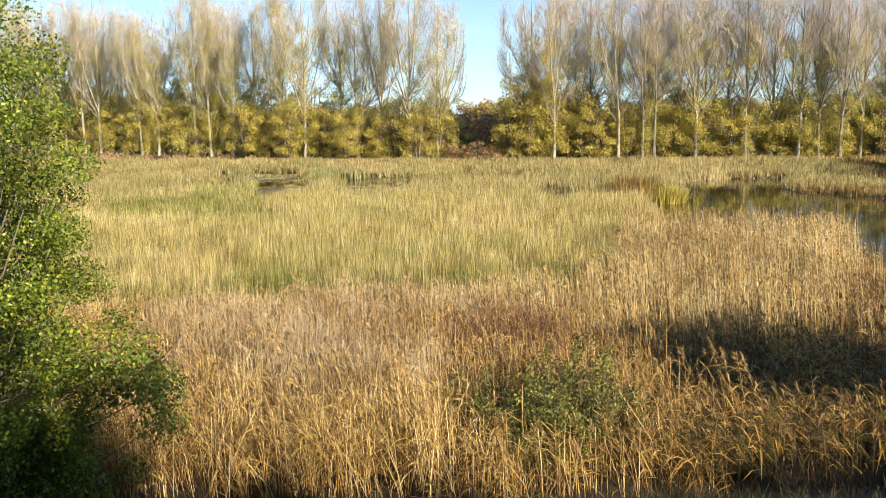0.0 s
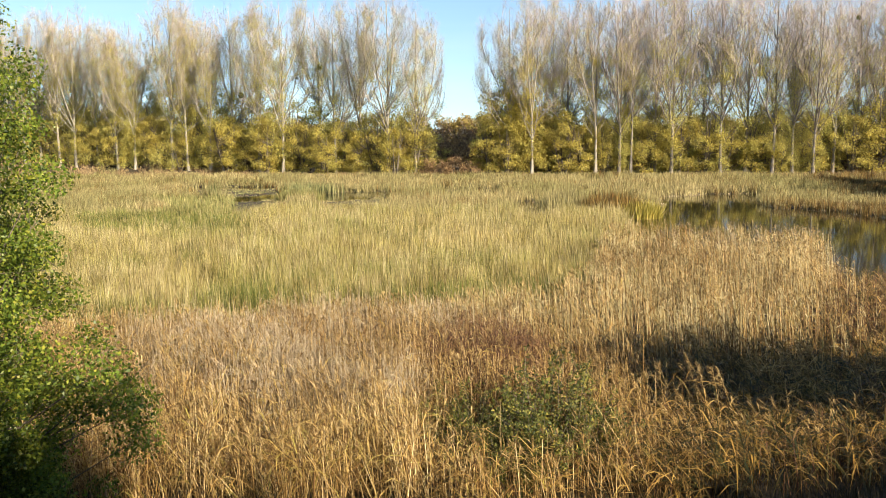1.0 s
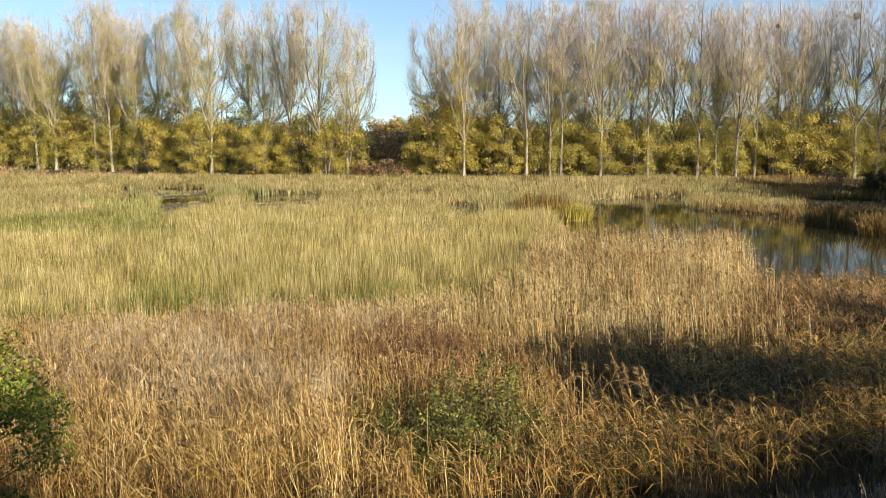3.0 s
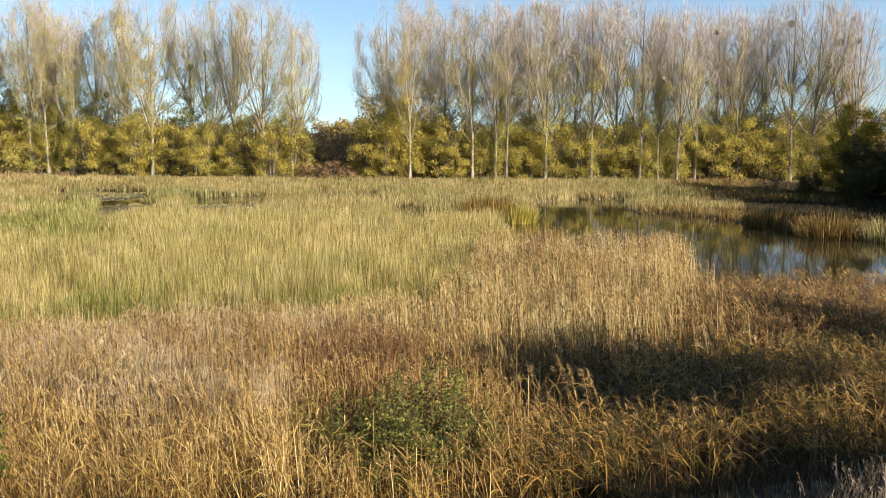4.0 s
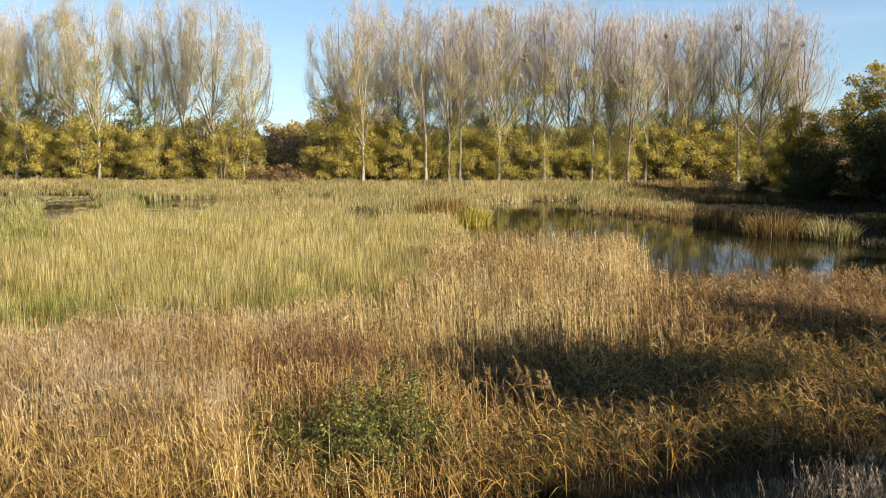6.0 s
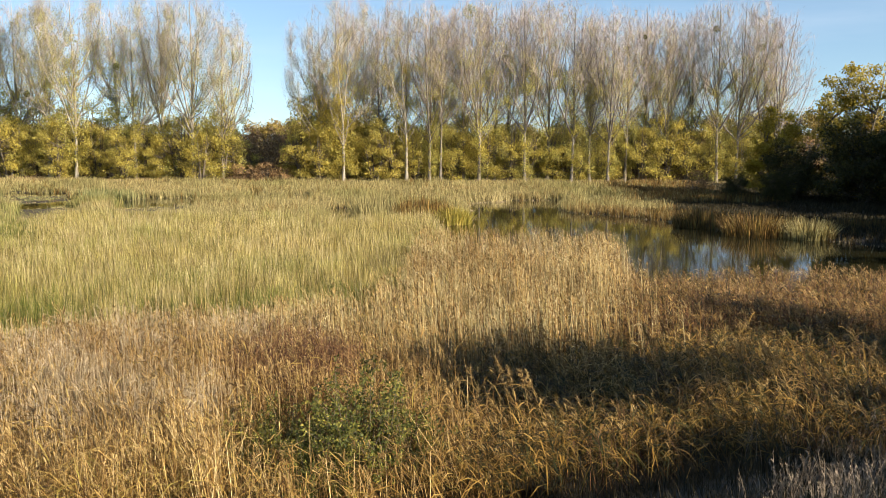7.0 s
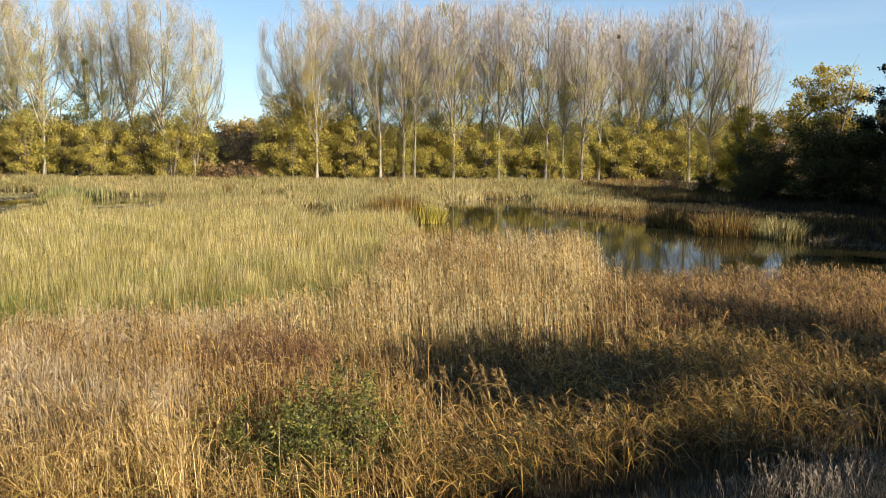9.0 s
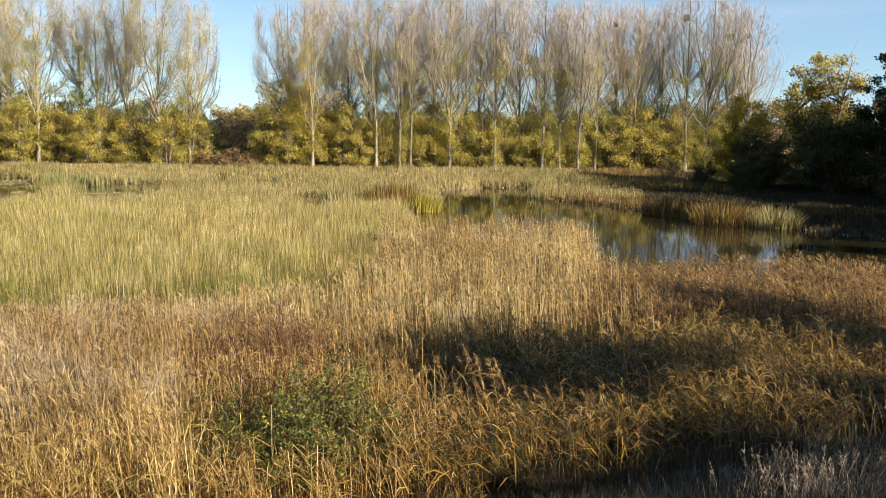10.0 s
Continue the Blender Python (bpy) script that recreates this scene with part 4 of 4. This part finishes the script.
def leafy(seed, height, radius, count, leaf_size, mat, name, label, bark_mat=None, group="", stems=3, base=0.05, clumps=26, flat=1.0, twigs=160, stem_r=0.09, category="tree", full=0.7, far=0, slim=1.0, hollow=0.25, light=0.75):
    """A bushy tree or shrub: several stems, forking limbs and clumps of leaves with gaps between them."""
    r = np.random.default_rng(seed)
    root = new(name)
    tagged(root, label, category, group)
    s = Soup()
    th = r.uniform(0, 6.283, stems)
    d = unit(np.stack([np.cos(th) * 0.25, np.sin(th) * 0.25, np.ones(stems)], -1))
    a = np.stack([np.cos(th) * radius * 0.06, np.sin(th) * radius * 0.06, np.full(stems, -0.15)], -1)
    main = limb_paths(a, d, height * r.uniform(0.7, 0.92, stems), 0.1, 5)
    sc = stem_r * height / 6
    s.tubes(main, np.full((stems, 1), sc) * np.array([[1.15, 0.85, 0.65, 0.45, 0.28, 0.1]]), 6)
    # clump centres fill an uneven crown
    c = []
    while len(c) < clumps:
        p = r.uniform(-1, 1, 3)
        q = np.hypot(p[0], p[1])
        zz = base + (1 - base) * (p[2] * 0.5 + 0.5)
        lim = (np.sin(np.pi * np.clip(zz ** 0.8 * 0.93 + 0.06, 0, 1)) ** full) * (1 + 0.25 * np.sin(3 * np.arctan2(p[1], p[0]) + seed + zz * 5))
        if hollow * lim < q < lim * 0.92:
            c.append((p[0] * radius, p[1] * radius, zz * height * 0.94))
    c = np.array(c)
    pick = r.integers(0, stems, clumps)
    a0, _ = along(main[pick], np.clip(c[:, 2] / height * 0.85, 0.05, 0.98))
    mid = (a0 + c) / 2 + np.array([[0, 0, -0.04 * height]])
    s.tubes(np.stack([a0, mid, c], 1), np.full((clumps, 1), sc * 0.38) * np.array([[1, 0.6, 0.2]]), 4)
    if twigs:
        pk = r.integers(0, clumps, twigs)
        tip = c[pk] + r.normal(0, 1, (twigs, 3)) * radius * 0.22
        s.tubes(np.stack([(mid[pk] + c[pk]) / 2, c[pk], tip], 1), np.full((twigs, 1), sc * 0.12) * np.array([[1, 0.8, 0.3]]), 3)
    me = s.mesh("trunk", [bark_mat or M_BARK_D])
    child("trunk", me, root)
    s = Soup()
    size = radius * r.uniform(0.16, 0.38, clumps) * (26 / clumps) ** 0.25
    pk = r.choice(clumps, count, p=size ** 2 / (size ** 2).sum())
    off = unit(r.normal(0, 1, (count, 3))) * (r.uniform(0, 1, count) ** 0.45)[:, None]
    at = c[pk] + off * size[pk][:, None] * np.array([[1.15, 1.15, 0.85 * flat]])
    at[:, 2] = np.maximum(at[:, 2], 0.05)
    dl, sd = facing(r, count, off, light)
    s.leaves(at, dl, sd, leaf_size * r.uniform(0.65, 1.35, count), slim * leaf_size * r.uniform(0.4, 0.85, count), far=far)
    child("foliage", s.mesh("foliage", [mat]), root)
    return root


def place(ob, x, y, turn=0.0, size=1.0, sink=0.05):
    ob.matrix_basis = pose(x, y, float(ground_z(x, y)) - sink, 0, 0, turn) @ Matrix.Scale(size, 4)
    return ob


def again(ob, x, y, turn=0.0, size=1.0, sink=0.05):
    c = copy_thing(ob, pose(x, y, float(ground_z(x, y)) - sink, 0, 0, turn))
    c.scale = (size, size, size)
    return c


def row_y(x):
    return float(np.interp(x, [-110, -60, -20, 60], [140, 131, 125, 125]))


R = random.Random(11)
# poplars along the far bank
# sideways share of the distance, tree by tree
LEFT_ROW = [-0.797, -0.768, -0.741, -0.718, -0.691, -0.668, -0.638, -0.609, -0.585, -0.534, -0.513, -0.482, -0.45, -0.417, -0.387, -0.32, -0.287, -0.254, -0.221]
RIGHT_ROW = [-0.107, -0.083, -0.042, -0.01, 0.018, 0.031, 0.058, 0.076, 0.093, 0.129, 0.156, 0.184, 0.205, 0.227, 0.247, 0.271, 0.295, 0.324, 0.355, 0.379, 0.408, 0.422]
leafy_poplars = [poplar(21 + i, 27.0, 10000, 4800, wide=4.8, haze=3600) for i in range(3)]
golden_poplars = [poplar(31 + i, 26.5, 9500, 4500, label="poplar still full of golden-olive leaves, bare at the top", wide=5.6, leaf_mat=M_SHRUB) for i in range(2)]
bare_poplars = [poplar(41 + i, 27.2, 4200, 4800, label="tall bare poplar with yellow shoots round its grey trunk", bark_mat=M_BARK_G, haze=5000, forks=4, wide=5.0) for i in range(3)]
leaning_poplar = poplar(51, 25.5, 700, 1600, label="bare poplar at the row's end, leaning out over the bank", bark_mat=M_BARK_G, haze=6000, forks=4, wide=6.0, lean=2.6)
used = set()


def set_poplar(ob, x, y, turn, size):
    if ob.name not in used:
        used.add(ob.name)
        return place(ob, x, y, turn, size)
    return again(ob, x, y, turn, size)


for i, share in enumerate(LEFT_ROW):
    yy = row_y(130 * share) + R.uniform(-1.5, 1.5)
    set_poplar(leafy_poplars[i % 3], share * yy, yy, R.uniform(-55, 55), R.uniform(0.95, 1.06) * (1.1 if i in (9, 14, 16, 17) else 1.0))
for i, share in enumerate(RIGHT_ROW):
    yy = row_y(130 * share) + R.uniform(-2.0, 2.0)
    if i == len(RIGHT_ROW) - 1:
        set_poplar(leaning_poplar, share * yy, yy, 0, 1.0)
    else:
        set_poplar(golden_poplars[i % 2] if i in (0, 1, 3) else bare_poplars[i % 3], share * yy, yy, R.uniform(-55, 55), R.uniform(0.92, 1.04))
# second rank behind
for i, x in enumerate([-96, -84, -70, -47, -7, 4, 15, 27, 40]):
    kinds = leafy_poplars if x < -18 else bare_poplars
    set_poplar(kinds[(i + 1) % 3], x + R.uniform(-1, 1), row_y(x) + R.uniform(5, 10), R.uniform(-55, 55), R.uniform(0.9, 1.02))

# leafy undergrowth below the poplars
under = [leafy(61 + i, 11.5, 3.9, 5000, 0.28, M_SHRUB, "undergrowth_tree", "bushy yellow-green young tree below the poplars", group="undergrowth", stems=4, clumps=64, twigs=60, far=1, base=0.03, full=0.5, hollow=0.2) for i in range(4)]
used = set()
for i, x in enumerate(np.arange(-108, 56, 2.9)):
    if -26 < x < -17:
        continue
    ob = under[i % 4]
    xx, yy = float(x) + R.uniform(-1.2, 1.2), row_y(x) + R.uniform(0.6, 7.0)
    sz = R.uniform(0.68, 1.08) * (1.1 if x < -40 else 1.0)
    if ob.name not in used:
        used.add(ob.name)
        place(ob, xx, yy, R.uniform(-55, 55), sz)
    else:
        again(ob, xx, yy, R.uniform(-55, 55), sz)
for i, x in enumerate(np.arange(-104, 54, 3.9)):
    if -27 < x < -16:
        continue
    again(under[(i + 2) % 4], float(x) + R.uniform(-1.2, 1.2), row_y(x) + R.uniform(-1.2, 1.5), R.uniform(-55, 55), R.uniform(0.5, 0.98))
scrub = [leafy(81 + i, 4.2, 3.0, 1000, 0.32, M_BROWN, "scrub", "low russet-brown scrub on the far bank", group="bank scrub", stems=5, clumps=24, twigs=40, far=1, category="shrub") for i in range(2)]
used = set()
for i, x in enumerate(np.arange(-106, 62, 3.4)):
    ob = scrub[i % 2]
    xx, yy = float(x) + R.uniform(-1.5, 1.5), row_y(x) + R.uniform(4, 13)
    if ob.name not in used:
        used.add(ob.name)
        place(ob, xx, yy, R.uniform(-55, 55), R.uniform(0.8, 1.3))
    else:
        again(ob, xx, yy, R.uniform(-55, 55), R.uniform(0.8, 1.3))

# woods that close the view behind the bank
wood = leafy(91, 9.5, 4.6, 1500, 0.55, M_WOOD, "wood_tree", "olive-brown tree in the woods behind the far bank", group="woods behind the bank", stems=2, clumps=18, twigs=0, far=1)
place(wood, -172, 168, 0)
for i, x in enumerate(np.arange(-167, 120, 5.4)):
    again(wood, float(x) + R.uniform(-2, 2), 158 + R.uniform(0, 22), R.uniform(-55, 55), R.uniform(0.6, 0.92))

for i, x in enumerate(np.arange(-190, 140, 9.0)):
    again(wood, float(x) + R.uniform(-2, 2), 195 + R.uniform(0, 30), R.uniform(0, 360), R.uniform(0.8, 1.1))
for x, y, k in ((-25.5, 134, 0.9), (-22.5, 139, 1.2), (-19.5, 133, 0.9), (-17.0, 138, 1.2), (-24.0, 146, 1.6), (-20.0, 149, 1.7), (-15.5, 146, 1.5), (-28, 143, 1.4)):
    again(scrub[int(k * 10) % 2], x, y, x * 31, k)
for x, y, k in ((-21.5, 124.5, 0.75), (-24.0, 126.0, 0.7), (-19.0, 125.0, 0.6), (-26.5, 127.5, 0.65)):
    again(scrub[int(k * 20) % 2], x, y, x * 47, k)
for x, y, k in ((-15.4, 127.0, 1.18), (-13.4, 128.2, 1.3), (-11.6, 129.0, 1.2), (-14.6, 129.5, 1.25), (-28.6, 128.5, 1.0), (-12.8, 126.2, 0.95), (-10.2, 126.6, 1.05), (-16.4, 126.4, 0.8)):
    again(under[int(k * 20) % 4], x, y, R.uniform(-55, 55), k)

# the mass of trees on the near side of the far bank
gold = leafy(101, 16.5, 5.4, 20000, 0.32, M_GOLDLEAF, "golden_tree", "round tree with golden autumn leaves above dark scrub", stems=3, clumps=110, full=0.4, far=1)
place(gold, 49.5, 96, 20)
again(gold, 43.0, 101, 140, 0.70)
dark = leafy(103, 13.0, 5.8, 16000, 0.34, M_DARKLEAF, "dark_tree", "dense dark green tree in the shade by the pond", group="shaded trees", stems=4, clumps=90, base=0.0, full=0.5, far=1)
place(dark, 48.0, 90, 0, 0.85)
for x, y, turn, k in ((52.5, 87, 120, 0.82), (43.5, 97, 220, 0.6), (58, 90, 300, 1.0), (50, 77, 45, 0.62), (55, 74, 10, 0.7)):
    again(dark, x, y, turn, k)
again(dark, 37.0, 98, 30, 0.26)
again(dark, 40.0, 93, 80, 0.32)
again(scrub[1], 34.5, 104, 180, 0.8)

pine = leafy(171, 16.0, 2.6, 5000, 0.34, M_NEEDLE, "pine_tree", "dark pine rising behind the golden tree", stems=1, clumps=40, base=0.35, far=1, flat=0.6)
place(pine, 52.6, 89, 0)

# the leafy tree beside the viewer
near_tree = leafy(320, 8.1, 2.35, 100000, 0.060, M_GREEN, "hawthorn_tree", "dense green hawthorn beginning to yellow on the bank", stems=4, clumps=230, base=0.0, twigs=200, stem_r=0.045, full=0.35, hollow=0.0, light=0.0)
place(near_tree, -9.12, 9.7, 240)

low_thorn = leafy(321, 3.0, 1.6, 26000, 0.060, M_GREEN, "hawthorn_shrub", "low dense green hawthorn growing at the tree's foot", stems=5, clumps=90, base=0.0, twigs=90, stem_r=0.05, full=0.35, hollow=0.0, light=0.0, category="shrub")
place(low_thorn, -8.75, 9.6, 0)


# the bush among the reeds
def willow(seed, height, radius, shoots, leaf, mat):
    """A sallow bush: many upright shoots that fan out from the base, set with leaves all along."""
    r = np.random.default_rng(seed)
    root = new("willow_bush")
    tagged(root, "small green bush growing up through the reeds", "shrub", "sallow bushes")
    th, q = r.uniform(0, 6.283, shoots), np.sqrt(r.random(shoots))
    h = height * (1 - 0.45 * q ** 2) * r.uniform(0.7, 1.05, shoots)
    a = np.stack([np.cos(th) * q * radius * 0.35, np.sin(th) * q * radius * 0.35, np.full(shoots, -0.1)], -1)
    d = unit(np.stack([np.cos(th) * q * radius * 0.75 / height, np.sin(th) * q * radius * 0.75 / height, np.ones(shoots)], -1))
    main = limb_paths(a, d, h, 0.06, 5)
    main[:, 1:] += r.normal(0, 0.03, main[:, 1:].shape)
    s = Soup()
    s.tubes(main, np.full((shoots, 1), 0.011) * np.array([[1, 0.9, 0.75, 0.55, 0.35, 0.15]]), 4)
    n2 = shoots * 4
    a2, d2 = along(main[r.integers(0, shoots, n2)], r.uniform(0.25, 0.95, n2))
    side = limb_paths(a2, spread(d2, np.radians(r.uniform(25, 60, n2)), r), r.uniform(0.25, 0.7, n2), 0.15, 2)
    s.tubes(side, np.full((n2, 1), 0.005) * np.array([[1, 0.7, 0.3]]), 3)
    child("trunk", s.mesh("trunk", [M_BARK_D]), root)
    s = Soup()
    for src, n in ((main, shoots * 60), (side, n2 * 20)):
        at, dd = along(src[r.integers(0, len(src), n)], r.uniform(0.12, 1.0, n) ** 0.8)
        dl, sd = facing(r, n, dd * 0.0, 0.5, 0.7)
        s.leaves(at + r.normal(0, 0.025, (n, 3)), dl, sd, leaf * r.uniform(0.6, 1.3, n), leaf * r.uniform(0.3, 0.55, n))
    child("foliage", s.mesh("foliage", [mat]), root)
    return root


bush = willow(141, 2.7, 2.0, 60, 0.085, M_WILLOW)
place(bush, BUSH[0] + 0.25, BUSH[1], 0)
again(bush, BUSH[0] - 1.5, BUSH[1] + 0.1, 60, 0.72)
again(bush, BUSH[0] - 0.4, BUSH[1] - 0.9, -50, 0.62)

# unseen trees added outside the view, to the sun's side, to throw the long shadows
shade = leafy(151, 10.0, 1.8, 5000, 0.40, M_DARKLEAF, "shade_tree", "unseen leafy tree added on the sunny side to shade the marsh", group="trees beside the marsh", stems=2, clumps=60, base=0.1, full=0.5, far=1, twigs=0)
place(shade, 58.5, 74.0, 0, 1.9)
for x, y, k in ((58, 79, 2.4), (65, 73, 1.6), (60, 69, 2.5), (69, 81, 1.5),
                (75, 70, 2.0), (56, 62, 1.6), (43, 53, 1.7), (47, 59, 1.8), (53, 54, 1.7), (42, 35, 1.3), (47, 39, 1.4), (56, 47, 1.9), (45, 41.5, 1.4), (58, 86, 1.9), (64, 84, 1.5), (63, 78, 1.7), (48, 46.8, 1.95), (62, 62, 1.9)):
    again(shade, x, y, x * 7, k)
# crowns flattened and lifted clear so that each shadow stays a narrow band
high = leafy(152, 7.6, 2.5, 7000, 0.28, M_DARKLEAF, "tall_shade_tree", "unseen flat-topped tree added beside the marsh to cast a shadow band", group="trees beside the marsh", stems=1, clumps=50, base=0.70, full=0.5, far=1, hollow=0.0)
place(high, 14.3, 10.8, 0).scale = (1.0, 0.72, 1.0)
copy_thing(high, pose(18.4, 11.0, float(ground_z(18.4, 11.0)) - 0.05)).scale = (0.95, 0.66, 1.14)
# slimmer ones farther along, all about as high
for x, y in ((24.8, 7.8), (26.4, 11.4), (24.2, 14.2), (22.4, 17.2)):
    z = float(ground_z(x, y))
    copy_thing(high, pose(x, y, z - 0.05, 0, 0, 40 * x)).scale = (0.62, 0.62, (10.4 - z) / 7.6)
# added row behind the viewer, never in view; its heights set the bank's shadow edge
hedge_shade = leafy(153, 11.0, 4.2, 8000, 0.55, M_DARKLEAF, "hedge_tree", "unseen broad tree added behind the viewing bank to shade it", group="row behind the bank", stems=3, clumps=80, base=0.0, full=0.4, far=1)
place(hedge_shade, 8.2, -5.5, 0, 0.95)
for i, (x, k) in enumerate(((12.6, 0.93), (18.4, 0.87), (30.7, 1.13), (33.6, 1.20), (37.5, 1.18), (42, 1.22), (46.5, 1.32), (52, 1.42))):
    again(hedge_shade, x, -5.5 + 0.6 * (i % 2), 70 * i, k)

# bush added out of view only to shade the reeds at the bank's foot
bank_bush = leafy(154, 3.5, 1.5, 6000, 0.20, M_DARKLEAF, "bank_bush", "unseen leafy bush added on the bank's slope to cast a shadow", stems=4, clumps=40, base=0.0, full=0.4, far=1, category="shrub")
place(bank_bush, 9.6, 9.2, 0, 0.68)


# mistletoe in the poplars
def mistletoe(seed, r0):
    r = np.random.default_rng(seed)
    s = Soup()
    n = 110
    d = unit(r.normal(0, 1, (n, 3)))
    s.strips(np.stack([0 * d, d * r0 * 0.85], 1), np.full((n, 2), 0.025), unit(np.cross(d, r.normal(0, 1, (n, 3)))))
    m = 420
    d = unit(r.normal(0, 1, (m, 3)))
    a = d * (r.uniform(0.35, 1, m) ** 0.5)[:, None] * r0 * 0.9
    s.leaves(a, unit(d + r.normal(0, 0.6, (m, 3))), unit(np.cross(d, r.normal(0, 1, (m, 3)))), 0.2, 0.1, far=1)
    ob = new("mistletoe", s.mesh("mistletoe", [M_MISTLE]))
    return tagged(ob, "round mistletoe ball in a poplar crown", "mistletoe", "mistletoe balls")


ball = mistletoe(5, 0.62)
ball.location = (13.0, 124.2, 18.3)
for x, z, k in ((19.9, 16.6, 1.35), (52.6, 11.7, 1.0), (50.0, 20.2, 0.85), (52.6, 20.4, 0.6), (-41.9, 16.9, 0.8), (43.3, 22.7, 0.8), (-54.5, 13.0, 0.7), (33.0, 21.5, 0.5), (48.6, 17.0, 0.7)):
    copy_thing(ball, pose(x, 124.2, z, 0, 0, x * 50)).scale = (k, k, k)

tuft = mistletoe(9, 1.15)
tuft.data.materials[0] = M_POPLAR
tagged(tuft, "leafy yellow-green tuft at a poplar's top")
tuft.location = (7.9, 125.0, 25.0)
